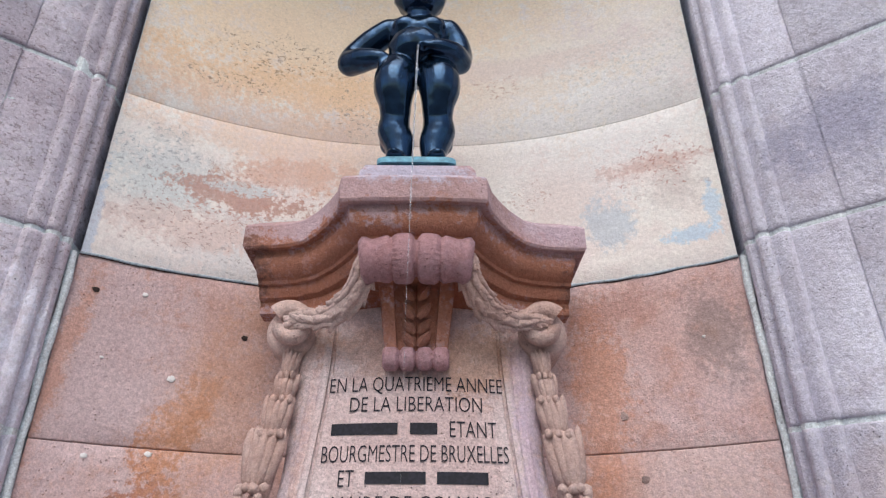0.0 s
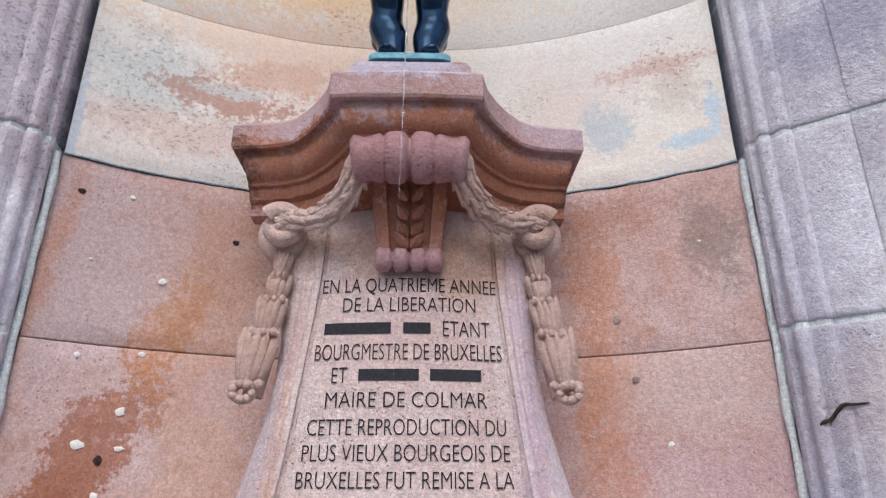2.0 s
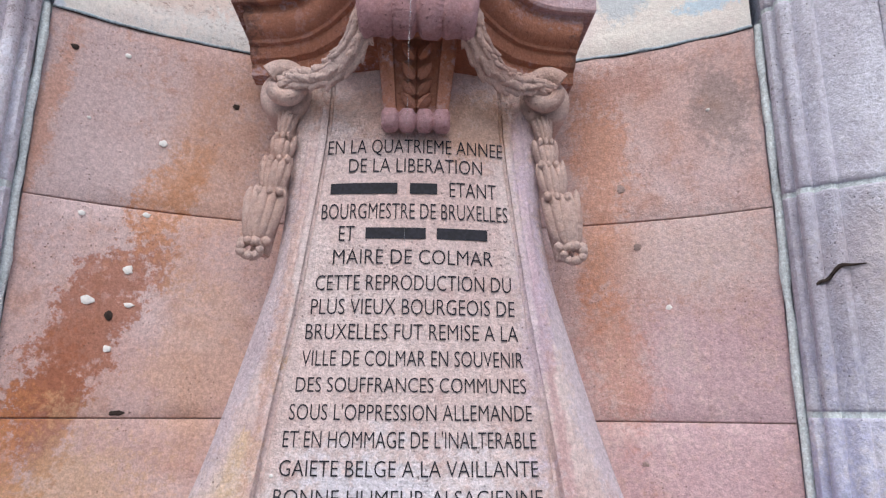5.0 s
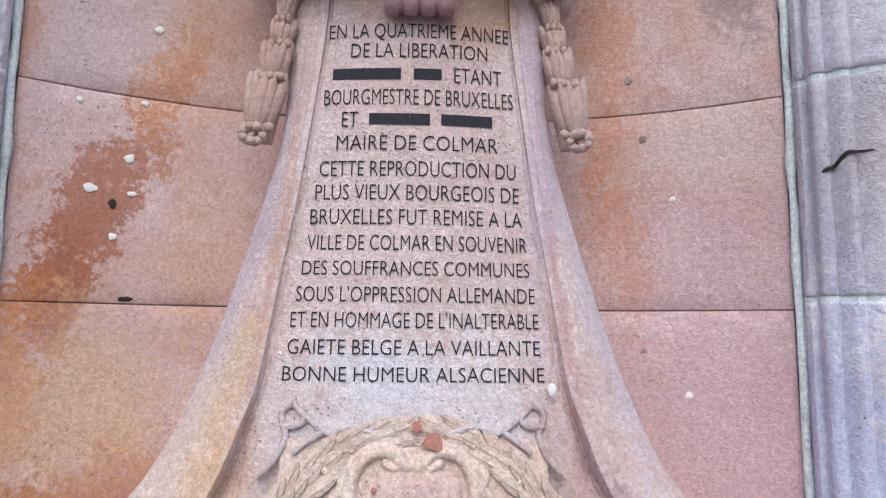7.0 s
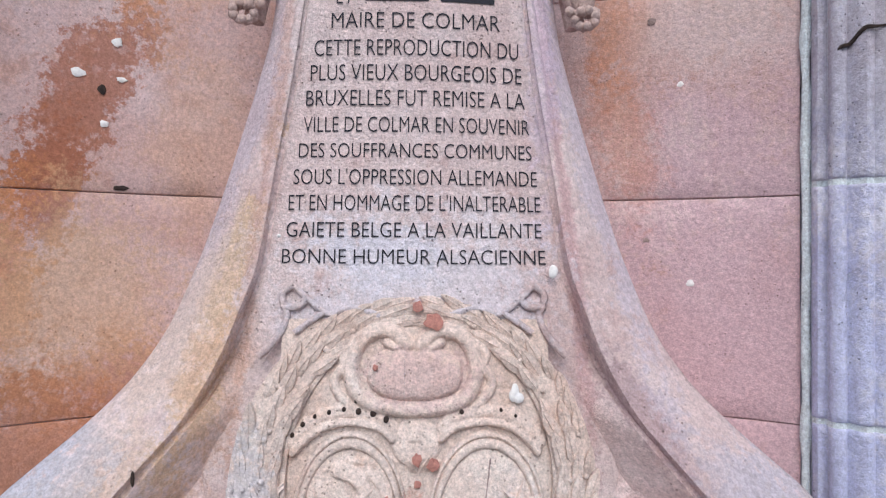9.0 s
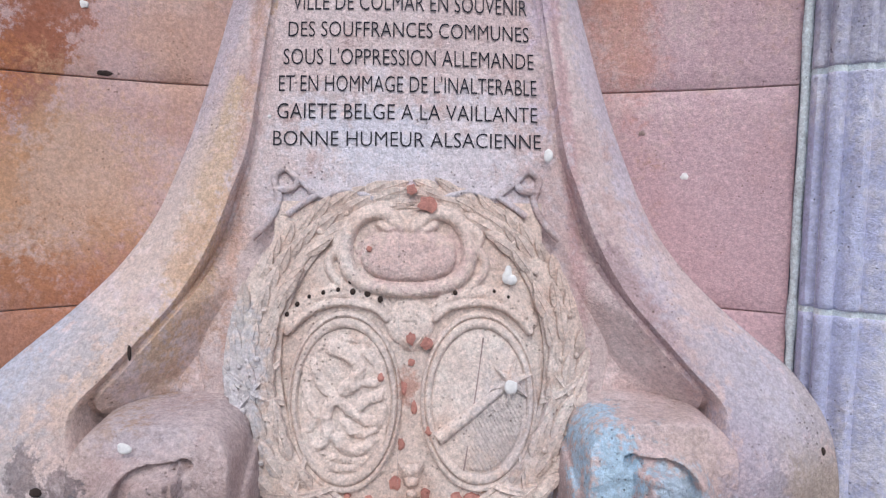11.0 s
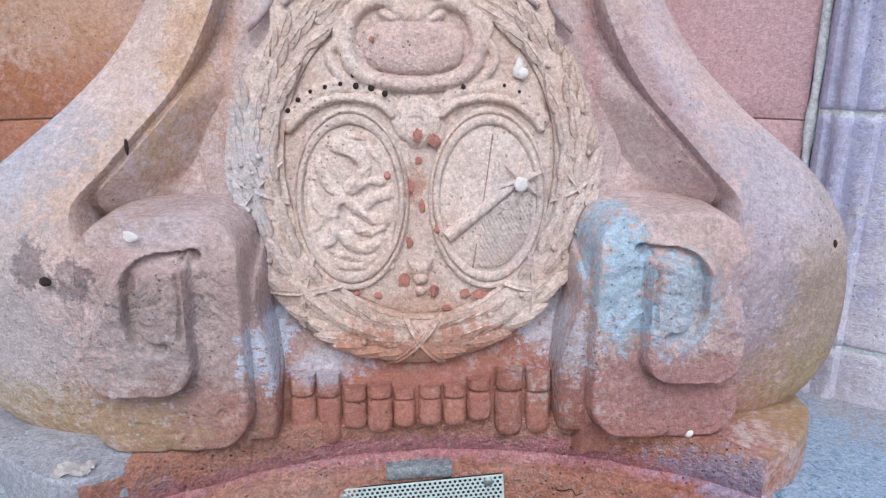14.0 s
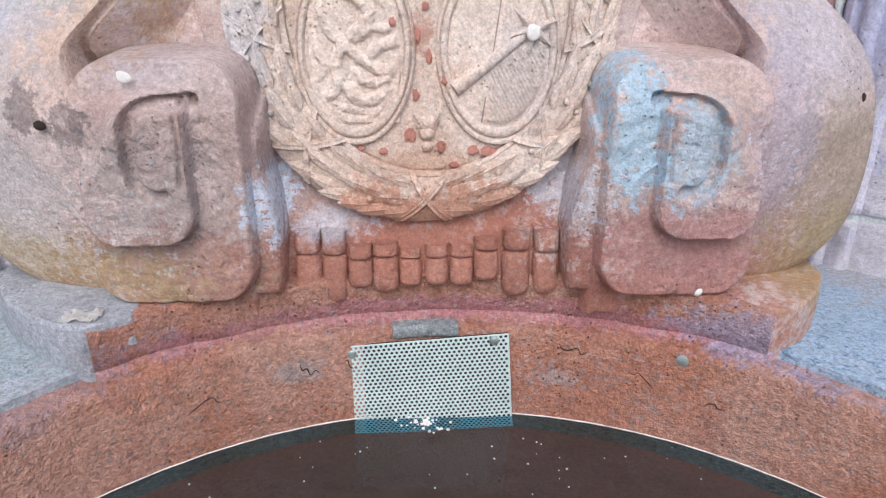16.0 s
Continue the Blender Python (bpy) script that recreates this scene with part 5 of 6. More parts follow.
# small dark holes and nicks in the stone
for at, size in (((-0.421, lerp(BAND_Y, 1.17) - 0.001, 1.170), (0.003, 0.003, 0.014)), ((-0.322, -0.112, 1.252), (0.006, 0.006, 0.011)), ((-0.519, lerp(BAND_Y, 0.985) + 0.004, 0.985), (0.010, 0.006, 0.009)), ((-0.225, -0.108, 1.418), (0.006, 0.004, 0.005)), ((0.70, -0.285, 1.01), (0.005, 0.006, 0.008))):
    bm = bmesh.new()
    blob(bm, at, size, (0, 0, 0), 0.5, 2)
    part("nick", bm, DARK, fountain, "small dark hole")

# ---- fringe of stub pendants under the medallion ----
bm = bmesh.new()
solid(bm, [[(MID - 0.30, y, z), (MID + 0.30, y, z), (MID + 0.30, 0, z), (MID - 0.30, 0, z)] for y, z in ((-0.262, 0.70), (-0.262, 0.71), (-0.258, 0.755), (-0.244, 0.79), (-0.226, 0.84), (-0.20, 0.90), (-0.155, 1.0), (-0.12, 1.03))])
part("apron", bm, PEDESTAL, fountain, "red-stained apron")
stubs = [(-0.187, 0.79, 0.655, 0.021), (-0.143, 0.79, 0.660, 0.020), (-0.100, 0.765, 0.690, 0.020), (-0.058, 0.77, 0.682, 0.021), (-0.016, 0.76, 0.690, 0.018), (0.028, 0.765, 0.692, 0.019), (0.070, 0.765, 0.690, 0.019), (0.112, 0.775, 0.700, 0.020), (0.163, 0.79, 0.668, 0.023), (0.214, 0.79, 0.670, 0.021)]
for x, z1, z0, w in stubs:
    bm = bmesh.new()
    rows = []
    waist = 0.30 + 0.12 * noise.noise((x * 40, 0, 0))
    for f in (0, 0.1, 0.2, waist - 0.06, waist - 0.02, waist, waist + 0.015, waist + 0.05, 0.5, 0.6, 0.7, 0.8, 0.88, 0.94, 0.975, 1.0):
        z = z1 + (z0 - z1) * f
        tail = math.sqrt(max(0.02, 1 - ((f - 0.80) / 0.205) ** 2)) if f > 0.80 else 1.0
        r = w * 1.08 * (0.94 + 0.06 * f - 0.20 * math.exp(-((f - waist) / 0.022) ** 2)) * tail
        y = -0.252 - 0.018 * f - (0.004 if f < waist else 0.0) + 0.010 * (1 - tail)
        rows.append([(MID + x - 0.005 + r * math.copysign(abs(math.cos(a)) ** 0.6, math.cos(a)), y + r * 0.95 * math.sin(a) + 0.0015 * noise.noise((x * 60, z * 60, a)), z) for a in (2 * math.pi * k / 16 for k in range(16))])
    solid(bm, rows)
    part("stub_pendant", bm, PEDESTAL, fountain)

# ---- ledge and basin ----
BX, BY, BR = 0.05, -1.118, 0.835


def arc_block(r0, r1, z0, z1, a0, a1, soft=0.008, k=40, wob=0.0025):
    """A block of a ring round the basin's middle; angles from the wall's middle line."""
    bm = bmesh.new()
    rows = []
    for i in range(k + 1):
        a = radians(a0 + (a1 - a0) * i / k)
        sx, cy = math.sin(a), math.cos(a)
        prof = ((r0 + soft, z0), (r0, z0 + soft), (r0, (z0 + z1) / 2), (r0, z1 - soft), (r0 + soft * 0.4, z1 - soft * 0.3), (r0 + soft * 1.2, z1), ((r0 + r1) / 2, z1), (r1, z1), (r1, z0))
        rows.append([(BX + sx * (r + wob * noise.noise((sx * 9, cy * 9, z * 12))), BY + cy * (r + wob * noise.noise((sx * 9, cy * 9, z * 12))), z + wob * noise.noise((sx * 12, cy * 12, r * 9))) for r, z in prof])
    solid(bm, rows)
    return bm


basin = thing("fountain_basin", (BX, BY, 0.0), "round red sandstone basin with worn rim, filled with water", "basin")
part("basin_wall", arc_block(BR - 0.008, BR + 0.30, 0.02, 0.622, -75, 75, 0.012, 70), BASIN, basin, "wet red inner wall")
part("basin_front", arc_block(BR - 0.008, BR + 0.18, 0.02, 0.60, 75, 285, 0.012, 70), BASIN, basin)
part("rim_step", arc_block(BR + 0.012, BR + 0.35, 0.60, 0.640, -37.5, 36.5, 0.01, 60), BASIN, basin, "pink washed upper step")
bm = bmesh.new()
solid(bm, [[(BX + (BR + 0.05) * math.cos(a), BY + (BR + 0.05) * math.sin(a), z) for a in (2 * math.pi * k / 64 for k in range(64))] for z in (0.0, 0.39)])
part("basin_floor", bm, stone("dark_basin_floor", (0.75, 0.13, 0.075), (0.62, 0.11, 0.06), (0.48, 0.08, 0.045)), basin, "dark silted floor")

ledge = part("ledge", arc_block(BR + 0.022, BR + 0.42, 0.628, 0.708, -37.5, 36, 0.010, 60, 0.005), BASIN, fountain, "curved plinth ledge above the basin")

for s, pts in ((1, [(0.555, -0.422), (0.590, -0.408), (0.630, -0.382), (0.670, -0.342), (0.708, -0.28), (0.722, -0.15), (0.50, -0.15), (0.50, -0.35)]),
               (-1, [(-0.478, -0.440), (-0.52, -0.425), (-0.57, -0.395), (-0.62, -0.36), (-0.68, -0.29), (-0.72, -0.15), (-0.42, -0.15), (-0.42, -0.40)])):
    bm = bmesh.new()
    mid = Vector((sum(p[0] for p in pts) / 8, sum(p[1] for p in pts) / 8))
    shrink = lambda q: [mid + (Vector(p) - mid) * q for p in pts]
    solid(bm, [[(p.x, p.y, z + 0.004 * noise.noise((p.x * 20, p.y * 20, z))) for p in shrink(q)] for q, z in ((1.0, 0.615), (1.0, 0.66), (1.0, 0.702), (0.985, 0.709), (0.95, 0.712))])
    part("ledge_return", bm, SILL if s < 0 else PEDESTAL, fountain, "limed grey end of the ledge" if s < 0 else "beige end of the ledge", angle=40)
for s in (-1, 1):
    bm = bmesh.new()
    pts = [(0.05 + s * x, y) for x, y in ((0.46, -0.28), (0.49, -0.37), (0.565, -0.45), (0.66, -0.555), (0.76, -0.72), (1.25, -0.72), (1.25, 0.1), (0.50, 0.1))]
    rows = [[(x, y, z + 0.008 * noise.noise((x * 5, y * 5, 2.0))) for x, y in pts] for z in (0.55, 0.632, 0.636)]
    solid(bm, rows)
    part("rim_stone", bm, SILL, basin, "pale limed rim stone with blue-grey algae", angle=40)
bm = bmesh.new()
pts = [(BX + 1.16 * math.sin(radians(a)), BY + 1.16 * math.cos(radians(a))) for a in range(-90, 91, 6)]
solid(bm, [[(x, max(y, -0.75), z) for x, y in [(-1.5, 0.3), *pts, (1.5, 0.3)]] for z in (0.0, 0.598)])
part("rim_bed", bm, SILL, basin)

bm = bmesh.new()
rows = [[(BX + r * BR * math.cos(a), BY + r * BR * math.sin(a), 0.443) for a in (2 * math.pi * k / 64 for k in range(64))] for r in np.linspace(0.02, 1.0, 16)]
vs = sheet(bm, rows, True)
bm.faces.new(vs[0])
water = finish("water", bm, WATER)
water.visible_shadow = False
tagged(water, "still dark water filling the fountain basin", "water", kind="structure")
# pale tide line where the water meets the stone
bm = bmesh.new()
tube(bm, [(BX + (BR - 0.0095) * math.sin(radians(a)), BY + (BR - 0.0095) * math.cos(radians(a)), 0.446 + 0.0012 * noise.noise((a * 0.4, 0, 0))) for a in np.linspace(-60, 60, 120)], [0.0012 + 0.0008 * noise.noise((a, 2, 0)) for a in np.linspace(-60, 60, 120)], 5)
part("tide_line", bm, LIME, basin, "thin white lime line")

# hairline cracks in the basin wall
rng = random.Random(31)
for a0, z0, n in ((-17, 0.575, 7), (-12, 0.56, 5), (14, 0.60, 6), (22, 0.56, 6), (-30, 0.53, 6), (31, 0.53, 5)):
    bm = bmesh.new()
    pts, a, z = [], a0, z0
    for k in range(n):
        pts.append((BX + (BR - 0.0082) * math.sin(radians(a)), BY + (BR - 0.0082) * math.cos(radians(a)), z))
        a += rng.uniform(0.2, 1.1)
        z += rng.uniform(-0.016, 0.010)
    tube(bm, pts, [0.0003] + [0.0012] * (n - 2) + [0.0003], 5)
    part("crack", bm, DARK, basin, "dark hairline crack")

part("mortar_patch", arc_block(BR - 0.0125, BR + 0.02, 0.602, 0.6265, -5.9, 1.9, 0.004, 12, 0.002), stone("grey_cement", (0.34, 0.33, 0.31), (0.28, 0.27, 0.26), (0.2, 0.19, 0.18), grain=1.2, relief=0.008), basin, "grey cement repair in the basin wall")

# ---- perforated plate over the drain ----
plate = thing("perforated_plate", (0.022, -0.30, 0.40), "perforated steel drain plate screwed to the basin wall", "drain plate")
PLATE = pose(0.017, -0.3065, 0.603, 0, -4.2, 0)
bm = bmesh.new()
pitch, cols, rws = 0.0086, 34, 28
tall = pitch * 0.87
W, H = cols * pitch, rws * tall
quad = lambda x0, x1, z0, z1: bm.faces.new([bm.verts.new(PLATE @ Vector((x, 0, z))) for x, z in ((x0, z0), (x1, z0), (x1, z1), (x0, z1))])
for j in range(rws):
    shift = pitch / 2 if j % 2 else 0.0
    if shift:
        quad(-W / 2, -W / 2 + shift, -(j + 1) * tall, -j * tall)
        quad(W / 2 - shift, W / 2, -(j + 1) * tall, -j * tall)
    for i in range(cols - (j % 2)):
        cx, cz = -W / 2 + (i + 0.5) * pitch + shift, -(j + 0.5) * tall
        sq = [bm.verts.new(PLATE @ Vector((cx + dx * pitch / 2, 0, cz + dz * tall / 2))) for dx, dz in ((-1, -1), (0, -1), (1, -1), (1, 0), (1, 1), (0, 1), (-1, 1), (-1, 0))]
        ho = [bm.verts.new(PLATE @ Vector((cx + pitch * 0.315 * math.cos(a), 0, cz + pitch * 0.315 * math.sin(a)))) for a in (radians(225 + 45 * k) for k in range(8))]
        for k in range(8):
            bm.faces.new((sq[k], sq[(k + 1) % 8], ho[(k + 1) % 8], ho[k]))
bmesh.ops.remove_doubles(bm, verts=bm.verts, dist=0.00002)
ob = part("sheet", bm, STEEL, plate, smooth=False)
bm = bmesh.new()
solid(bm, [[PLATE @ Vector((x, y, z)) for x, z in ((-W / 2, 0), (W / 2, 0), (W / 2, -H), (-W / 2, -H))] for y in (0.004, 0.007)])
part("backing", bm, DARK, plate, "dark void behind the holes", smooth=False)
bm = bmesh.new()
for x0, z0, x1, z1 in ((-W / 2, 0, W / 2, 0), (-W / 2, 0, -W / 2, -H), (W / 2, 0, W / 2, -H)):
    tube(bm, [PLATE @ Vector((x0, 0.001, z0)), PLATE @ Vector((x1, 0.001, z1))], 0.0016, 6)
part("edge", bm, STEEL, plate)
for x, z in ((-W / 2 + 0.022, -0.014), (W / 2 - 0.025, -0.010)):
    bm = bmesh.new()
    rows = [[PLATE @ Vector((x + r * math.cos(a), y, z + r * math.sin(a))) for a in (2 * math.pi * k / 14 for k in range(14))] for r, y in ((0.0085, 0.002), (0.0085, -0.002), (0.006, -0.0035), (0.001, -0.004))]
    solid(bm, rows)
    part("bolt", bm, BOLT, plate)
for x, y, z in ((0.440, -0.383, 0.605), (-0.05, -0.02, 0.0)):
    if z:
        bm = bmesh.new()
        ang = math.atan2(x - BX, y - BY)
        r0 = BR - 0.008
        solid(bm, [[(BX + (r0 - d) * math.sin(ang + q * math.cos(a) / r0), BY + (r0 - d) * math.cos(ang + q * math.cos(a) / r0), z + q * math.sin(a)) for a in (2 * math.pi * k / 12 for k in range(12))] for q, d in ((0.010, -0.002), (0.010, 0.0008), (0.008, 0.0018), (0.001, 0.002))])
        part("wall_bolt", bm, BOLT, basin)

# ---- statue on its bronze base ----
base = thing("bronze_plinth", (MID - 0.004, -0.12, 2.684), "thin blue-green bronze plinth under the statue", "plinth")
bm = bmesh.new()
for sz in (1,):
    solid(bm, [[(MID - 0.004 + w * math.copysign(abs(math.cos(a)) ** 0.22, math.cos(a)), -0.105 + d * math.copysign(abs(math.sin(a)) ** 0.22, math.sin(a)), z) for a in (2 * math.pi * k / 32 for k in range(32))] for w, d, z in ((0.092, 0.080, 2.684), (0.092, 0.080, 2.698), (0.089, 0.077, 2.701))])
part("plate", bm, PATINA, base)

bm = bmesh.new()
SX, SY, SZ = 0.012, -0.125, 2.701


def limb(pts, radii, n=14):
    tube(bm, [(SX + x, SY + y, SZ + z) for x, y, z in pts], radii, n)
    for (x, y, z), r in ((pts[0], radii[0]), (pts[-1], radii[-1])):
        blob(bm, (SX + x, SY + y, SZ + z), (r, r, r))


for s in (-1, 1):
    k = 0.051 if s > 0 else 0.054
    limb([(s * 0.040, 0.0, 0.016), (s * 0.040, 0.004, 0.045), (s * 0.044, 0.008, 0.085), (s * (k + 0.002), 0.006, 0.118), (s * k, -0.004, 0.148), (s * k, -0.016, 0.180), (s * (k + 0.003), -0.022, 0.215), (s * (k + 0.003), -0.022, 0.250), (s * 0.046, -0.012, 0.285), (s * 0.040, 0.0, 0.315)],
         [0.026, 0.031, 0.040, 0.042, 0.037, 0.041, 0.051, 0.054, 0.053, 0.048])
    blob(bm, (SX + s * 0.045, SY - 0.026, SZ + 0.012), (0.026, 0.046, 0.016), (0, 0, s * 12))
    blob(bm, (SX + s * (k + 0.002), SY - 0.040, SZ + 0.176), (0.022, 0.014, 0.018))
    blob(bm, (SX + s * (k + 0.012), SY + 0.026, SZ + 0.10), (0.028, 0.022, 0.040))
blob(bm, (SX, SY + 0.012, SZ + 0.325), (0.088, 0.062, 0.054))
blob(bm, (SX - 0.004, SY - 0.024, SZ + 0.352), (0.076, 0.066, 0.060))
blob(bm, (SX, SY + 0.004, SZ + 0.425), (0.086, 0.057, 0.056))
blob(bm, (SX - 0.034, SY - 0.032, SZ + 0.435), (0.034, 0.022, 0.026))
blob(bm, (SX + 0.034, SY - 0.032, SZ + 0.435), (0.034, 0.022, 0.026))
limb([(-0.058, 0.006, 0.452), (0.0, 0.008, 0.468), (0.058, 0.006, 0.452)], [0.032, 0.036, 0.032])
limb([(0, 0.004, 0.47), (0, -0.006, 0.51)], [0.034, 0.034])
blob(bm, (SX + 0.002, SY - 0.018, SZ + 0.565), (0.077, 0.074, 0.078))
blob(bm, (SX - 0.022, SY - 0.052, SZ + 0.530), (0.024, 0.024, 0.022))
blob(bm, (SX + 0.026, SY - 0.052, SZ + 0.530), (0.024, 0.024, 0.022))
blob(bm, (SX + 0.002, SY - 0.064, SZ + 0.513), (0.016, 0.014, 0.012))
blob(bm, (SX + 0.002, SY - 0.082, SZ + 0.552), (0.012, 0.014, 0.012))
for s in (-1, 1):
    blob(bm, (SX + s * 0.062, SY - 0.004, SZ + 0.555), (0.010, 0.016, 0.020))
rng = random.Random(2)
for q in range(80):
    a, e = rng.uniform(0, 6.28), rng.uniform(0.15, 1.5)
    x, y, z = math.cos(a) * math.cos(e), math.sin(a) * math.cos(e), math.sin(e)
    blob(bm, (SX + 0.002 + 0.062 * x, SY - 0.012 + 0.064 * y, SZ + 0.572 + 0.070 * z), (0.014, 0.014, 0.014), (0, 0, 0), 0, 1)
# bent arms
limb([(-0.080, 0.006, 0.448), (-0.126, 0.018, 0.416), (-0.168, 0.026, 0.376), (-0.180, 0.020, 0.348)], [0.034, 0.037, 0.035, 0.033])
limb([(-0.180, 0.020, 0.346), (-0.148, -0.008, 0.332), (-0.116, -0.028, 0.320), (-0.092, -0.040, 0.310)], [0.034, 0.033, 0.027, 0.021])
blob(bm, (SX - 0.082, SY - 0.040, SZ + 0.298), (0.018, 0.016, 0.024), (0, 25, 0))
for q in range(4):
    limb([(-0.092 + q * 0.010, -0.050, 0.292), (-0.090 + q * 0.008, -0.050, 0.266 - q * 0.002)], [0.007, 0.0055], 8)
limb([(0.078, 0.006, 0.448), (0.098, 0.014, 0.412), (0.108, 0.014, 0.372), (0.106, 0.002, 0.338)], [0.034, 0.035, 0.034, 0.033])
limb([(0.106, 0.000, 0.336), (0.090, -0.036, 0.330), (0.062, -0.064, 0.322), (0.040, -0.078, 0.316)], [0.033, 0.031, 0.025, 0.019])
blob(bm, (SX + 0.030, SY - 0.082, SZ + 0.312), (0.022, 0.016, 0.014))
for q in range(3):
    limb([(0.030, -0.088 + q * 0.008, 0.316 - q * 0.006), (0.008, -0.096 + q * 0.008, 0.312 - q * 0.006)], [0.006, 0.005], 8)
limb([(0.0, -0.062, 0.292), (0.002, -0.098, 0.300)], [0.008, 0.006], 8)
statue = tagged(finish("statue", bm, BRONZE, angle=80), "glossy black bronze statuette of a standing child on the cornice", "statue")
remesh = statue.modifiers.new("fuse", "REMESH")
remesh.mode, remesh.voxel_size, remesh.use_smooth_shade = "VOXEL", 0.0032, True
soften = statue.modifiers.new("soften", "SMOOTH")
soften.factor, soften.iterations = 0.5, 14

# ---- thin jet of water ----
bm = bmesh.new()
path, rad = [], []
for k in range(160):
    z = 2.998 - 2.548 * (k / 159) ** 1.3
    f = 2.998 - z
    path.append((0.014 - 0.010 * min(1, f / 0.7), -0.226 - 0.066 * math.sqrt(f) - 0.004 * f, z))
    rad.append(max(0.00012, 0.0026 + 0.0008 * noise.noise((0, 0, z * 40)) - 0.0026 * min(1, f / 0.8)))
tube(bm, path, rad, 8)
rng = random.Random(4)
tagged(finish("water_jet", bm, JET), "thin falling jet of clear water from the statue", "water jet")
bm = bmesh.new()
for k in range(70):
    a, r = rng.uniform(0, 6.28), abs(rng.gauss(0, 0.022))
    q = rng.uniform(0.001, 0.0042)
    blob(bm, (0.018 + r * math.cos(a) * 1.2, -0.320 + r * math.sin(a), 0.4445), (q, q, q * 0.5), (0, 0, 0), 0, 1)
for k in range(60):
    a, r = rng.uniform(math.pi, 2 * math.pi), rng.uniform(0.1, 0.6)
    q = rng.uniform(0.0008, 0.0022)
    blob(bm, (0.03 + r * math.cos(a), -0.36 + r * 0.7 * math.sin(a), 0.4438), (q, q, q * 0.5), (0, 0, 0), 0, 1)
tagged(finish("foam", bm, LIME), "white foam bubbles where the jet hits the water", "foam", kind="stuff")

# ---- inscription ----
FONT = bpy.data.curves.new("lettering", "FONT")


def letters(text, x0, x1, z0, z1):
    """Text filling the box x0..x1, z0..z1 of the sunk panel, laid on its curved face."""
    FONT.body, FONT.size, FONT.resolution_u, FONT.offset = text, 1.0, 3, -0.009
    ob = bpy.data.objects.new("lettering", FONT)
    scene.collection.objects.link(ob)
    bpy.context.view_layer.update()
    me = ob.evaluated_get(bpy.context.evaluated_depsgraph_get()).to_mesh()
    bm = bmesh.new()
    bm.from_mesh(me)
    bpy.data.objects.remove(ob)
    bmesh.ops.subdivide_edges(bm, edges=[e for e in bm.edges if e.calc_length() > 0.25], cuts=1)
    xs, zs = [v.co.x for v in bm.verts], [v.co.y for v in bm.verts if True]
    lo, hi = min(xs), max(xs)
    cap = 0.70
    for v in bm.verts:
        x = x0 + (v.co.x - lo) / (hi - lo) * (x1 - x0)
        z = z0 + v.co.y / cap * (z1 - z0)
        v.co = Vector((x, panel_y(x, z) - 0.0022, z))
    return bm


def bar(x0, x1, z0, z1):
    bm = bmesh.new()
    k = 8
    sheet(bm, [[(x0 + (x1 - x0) * i / k, panel_y(x0 + (x1 - x0) * i / k, z) - 0.0022, z) for i in range(k + 1)] for z in (z0, (z0 + z1) / 2, z1)])
    return bm
LINES = [
    (['EN', 'LA', 'QUATRIEME', 'ANNEE'], -0.169, 0.207, 2.2023, 0.0334),
    (['DE', 'LA', 'LIBERATION'], -0.122, 0.161, 2.1573, 0.0337),
    (['-------', '---', 'ETANT'], -0.158, 0.195, 2.1022, 0.0355),
    (['BOURGMESTRE', 'DE', 'BRUXELLES'], -0.173, 0.213, 2.0504, 0.0359),
    (['ET', '-------', '------'], -0.134, 0.173, 2.0018, 0.0344),
    (['MAIRE', 'DE', 'COLMAR'], -0.143, 0.179, 1.9531, 0.0319),
    (['CETTE', 'REPRODUCTION', 'DU'], -0.175, 0.215, 1.8995, 0.0324),
    (['PLUS', 'VIEUX', 'BOURGEOIS', 'DE'], -0.181, 0.221, 1.8510, 0.0324),
    (['BRUXELLES', 'FUT', 'REMISE', 'A', 'LA'], -0.188, 0.226, 1.8016, 0.0318),
    (['VILLE', 'DE', 'COLMAR', 'EN', 'SOUVENIR'], -0.191, 0.234, 1.7506, 0.0309),
    (['DES', 'SOUFFRANCES', 'COMMUNES'], -0.198, 0.237, 1.7021, 0.0284),
    (['SOUS', "L'OPPRESSION", 'ALLEMANDE'], -0.206, 0.246, 1.6514, 0.0297),
    (['ET', 'EN', 'HOMMAGE', 'DE', "L'INALTERABLE"], -0.213, 0.251, 1.6031, 0.0298),
    (['GAIETE', 'BELGE', 'A', 'LA', 'VAILLANTE'], -0.215, 0.252, 1.5543, 0.0284),
    (['BONNE', 'HUMEUR', 'ALSACIENNE'], -0.221, 0.258, 1.5064, 0.0271),
]


def pieces(bm):
    """The separate letters of a line, each as a bmesh of its own."""
    left, out = set(bm.verts), []
    while left:
        todo, got = [left.pop()], set()
        while todo:
            v = todo.pop()
            got.add(v)
            left.discard(v)
            todo += [o for o in (e.other_vert(v) for e in v.link_edges) if o not in got]
        one = bmesh.new()
        twin = {v: one.verts.new(v.co) for v in sorted(got, key=lambda v: v.index)}
        for f in {f for v in got for f in v.link_faces}:
            one.faces.new([twin[v] for v in f.verts])
        out.append((min(v.co.x for v in one.verts), one))
    bm.free()
    return [one for _, one in sorted(out, key=lambda q: q[0])]


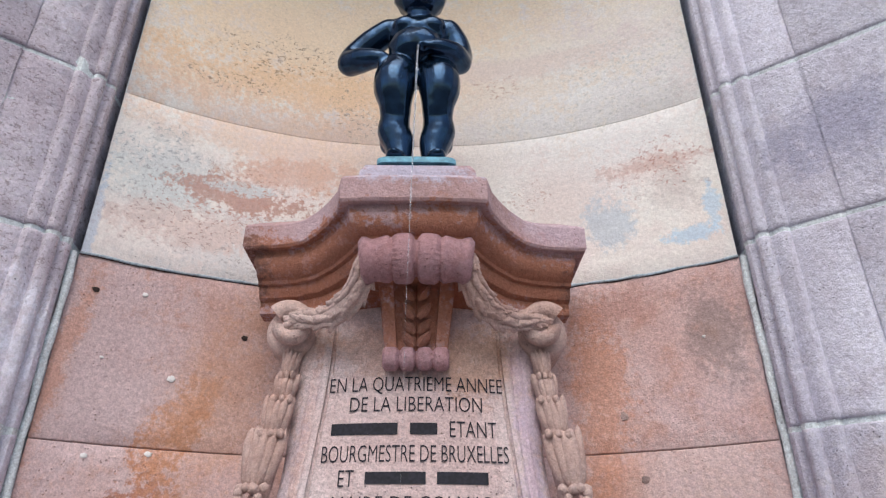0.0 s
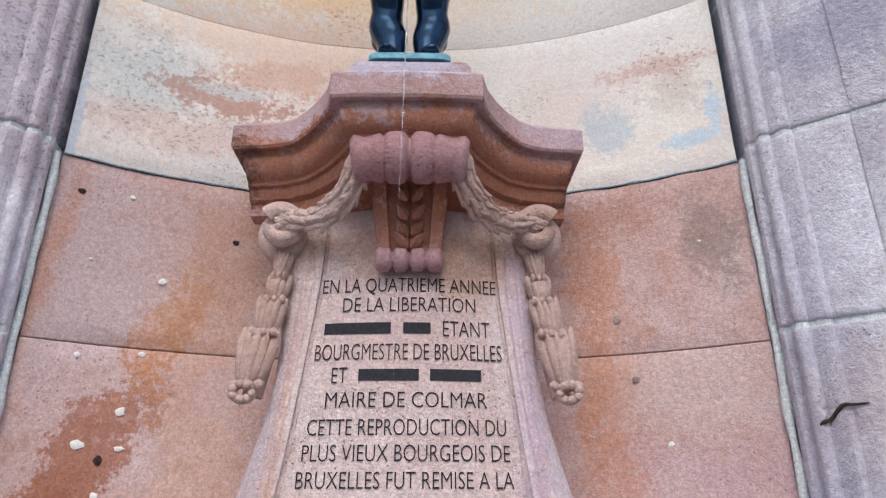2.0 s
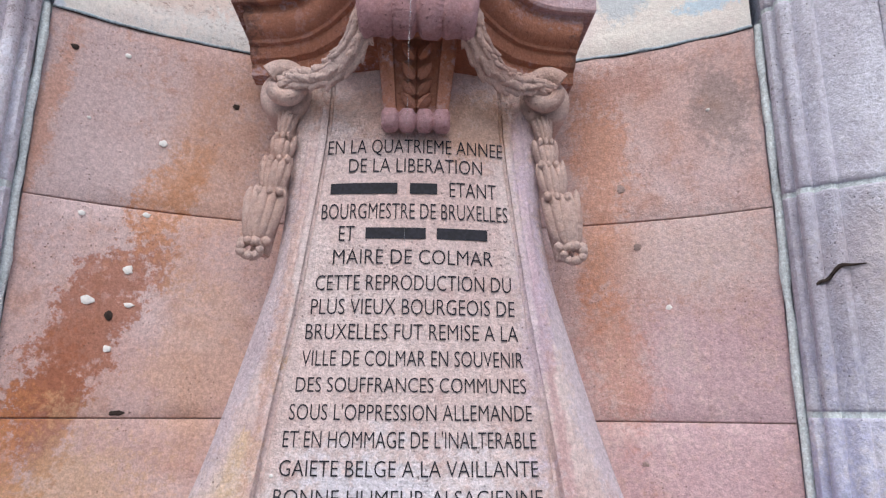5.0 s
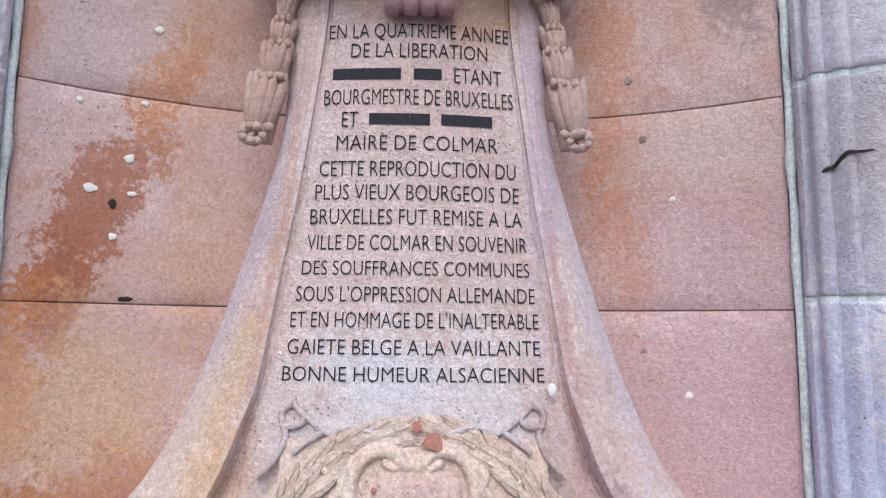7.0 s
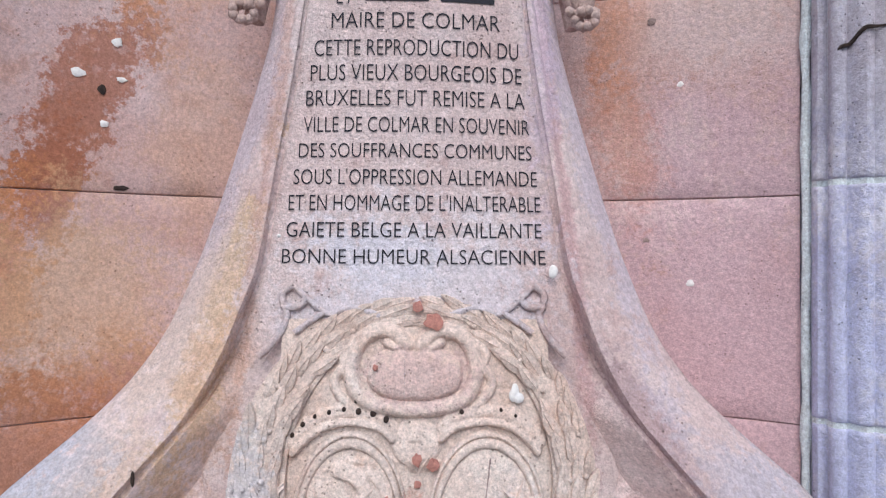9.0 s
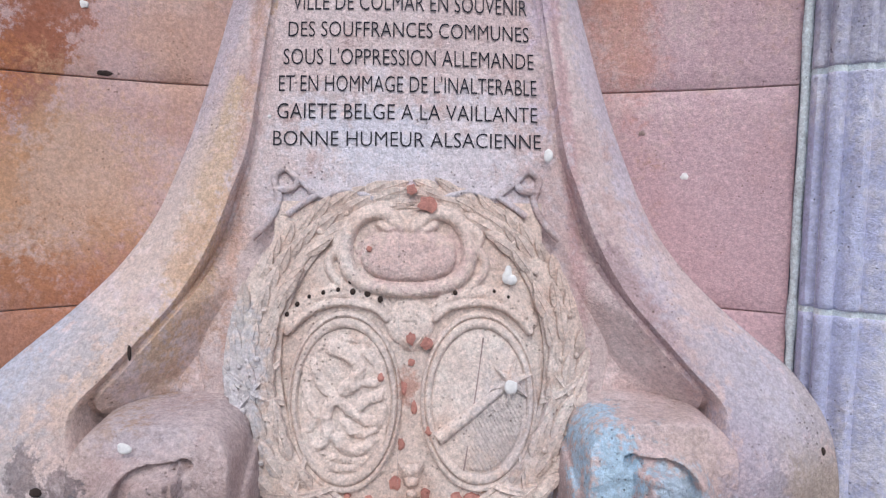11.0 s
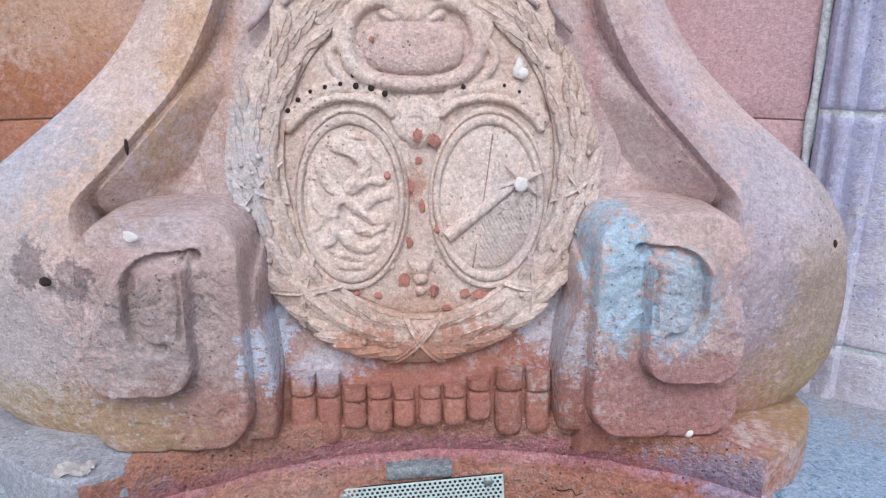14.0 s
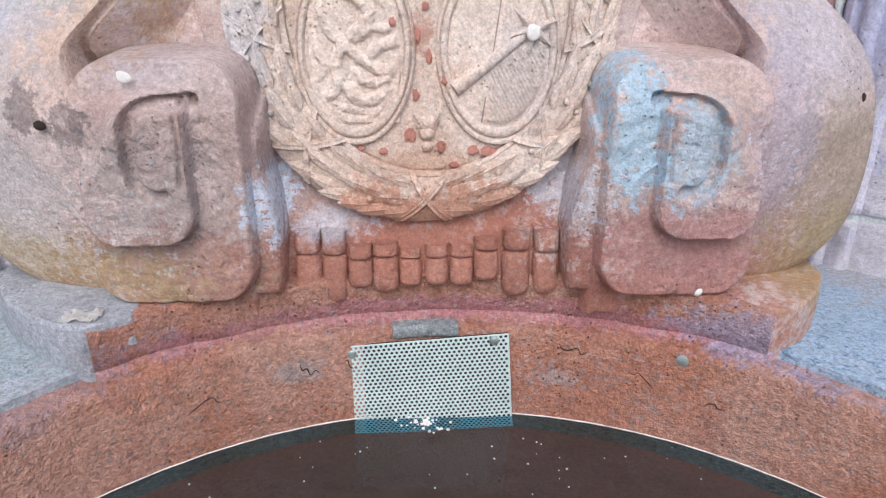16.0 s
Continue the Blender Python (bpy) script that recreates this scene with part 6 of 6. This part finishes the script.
for words, x0, x1, zb, h in LINES:
    total = sum(len(w) for w in words) + len(words) - 1
    if any(w[0] == "-" for w in words):
        at, made = x0, []
        for w in words:
            width = (x1 - x0) * (len(w) - 0.25) / total
            made += [bar(at, at + width, zb + h * 0.15, zb + h * 0.85)] if w[0] == "-" else pieces(letters(w, at, at + width, zb, zb + h))
            at += (x1 - x0) * (len(w) + 1) / total
    else:
        made = pieces(letters(" ".join(words), x0, x1, zb, zb + h))
    for bm in made:
        part("letter", bm, BLACK, shaft, "engraved black lettering", smooth=False)

# ---- spatters and holes on the niche stones ----
rng = random.Random(12)


def spatter(x, z, w, h, material, name, label, category):
    bm = bmesh.new()
    ring = [(x + w * rng.uniform(0.65, 1.15) * math.cos(a), z + h * rng.uniform(0.65, 1.15) * math.sin(a)) for a in (2 * math.pi * k / 12 for k in range(12))]
    rows = [[(x + (px - x) * q, niche_y(x + (px - x) * q) - d, z + (pz - z) * q) for px, pz in ring] for q, d in ((1, -0.006), (1, 0.0028), (0.6, 0.0042), (0.1, 0.0045))]
    solid(bm, rows)
    tagged(finish(name, bm, material), label, category, "spots on the niche wall")


for x, z, w, h in ((-0.672, 1.893, 0.014, 0.010), (-0.608, 1.965, 0.010, 0.011), (-0.600, 1.888, 0.010, 0.006), (-0.628, 1.792, 0.009, 0.008), (-0.586, 2.094, 0.009, 0.006), (-0.569, 2.27, 0.009, 0.008), (0.595, 1.90, 0.007, 0.006), (0.614, 1.466, 0.009, 0.009), (-0.70, 2.08, 0.007, 0.006), (-0.71, 2.30, 0.004, 0.004), (0.70, 2.36, 0.004, 0.004), (-0.655, 2.47, 0.007, 0.006)):
    spatter(x, z, w, h, LIME, "lime_spatter", "dried white lime spatter stuck to the niche stone", "spatter")
for x, z, w, h in ((-0.633, 1.862, 0.007, 0.012), (-0.600, 1.66, 0.014, 0.006), (-0.424, 2.392, 0.009, 0.007), (-0.75, 2.46, 0.008, 0.007)):
    spatter(x, z, w, h, DARK, "wall_hole", "small dark chipped hole in the niche stone", "hole")
for x, z, w, h in ((0.511, 2.19, 0.010, 0.011), (0.540, 2.045, 0.009, 0.009), (0.53, 1.56, 0.008, 0.006)):
    spatter(x, z, w, h, JOINT, "plugged_hole", "grey plugged dowel hole in the niche stone", "hole")


def dab(at, size, material, name, label, category):
    bm = bmesh.new()
    blob(bm, at, (size[0], size[1] * 0.8, size[2]), (0, rng.uniform(-40, 40), 0), 1.1, 3)
    tagged(finish(name, bm, material), label, category, "white droppings")


for at, size in (((-0.469, -0.316, 0.848), (0.007, 0.006, 0.007)), ((0.579, -0.318, 0.881), (0.010, 0.006, 0.012)), ((0.197, -0.214, 1.106), (0.013, 0.005, 0.013)), ((0.27, -0.190, 1.150), (0.006, 0.006, 0.006)), ((0.190, -0.165, 1.290), (0.008, 0.004, 0.012)), ((0.200, -0.166, 1.278), (0.006, 0.004, 0.006)), ((-0.395, -0.352, 1.055), (0.012, 0.004, 0.008)), ((0.455, -0.352, 0.715), (0.008, 0.014, 0.018)), ((0.268, -0.118, 1.497), (0.006, 0.004, 0.010)), ((-0.226, -0.108, 1.555), (0.004, 0.004, 0.004))):
    dab(at, size, LIME, "dropping", "dried white bird dropping on the pink stone", "dropping")
bm = bmesh.new()
sheet(bm, [[(-0.515 + 0.0048 * i + 0.004 * noise.noise((i, j, 0.5)), -0.425 + 0.004 * j, 0.716 + 0.010 * abs(noise.noise((i * 0.55, j * 0.55, 3.0))) + 0.006 * noise.noise((i * 0.3, j * 0.3, 9.0))) for i in range(12)] for j in range(10)])
bmesh.ops.solidify(bm, geom=bm.faces[:], thickness=0.001)
tagged(finish("paper_scrap", bm, LIME, angle=20), "crumpled white paper scrap lying on the ledge end", "litter")
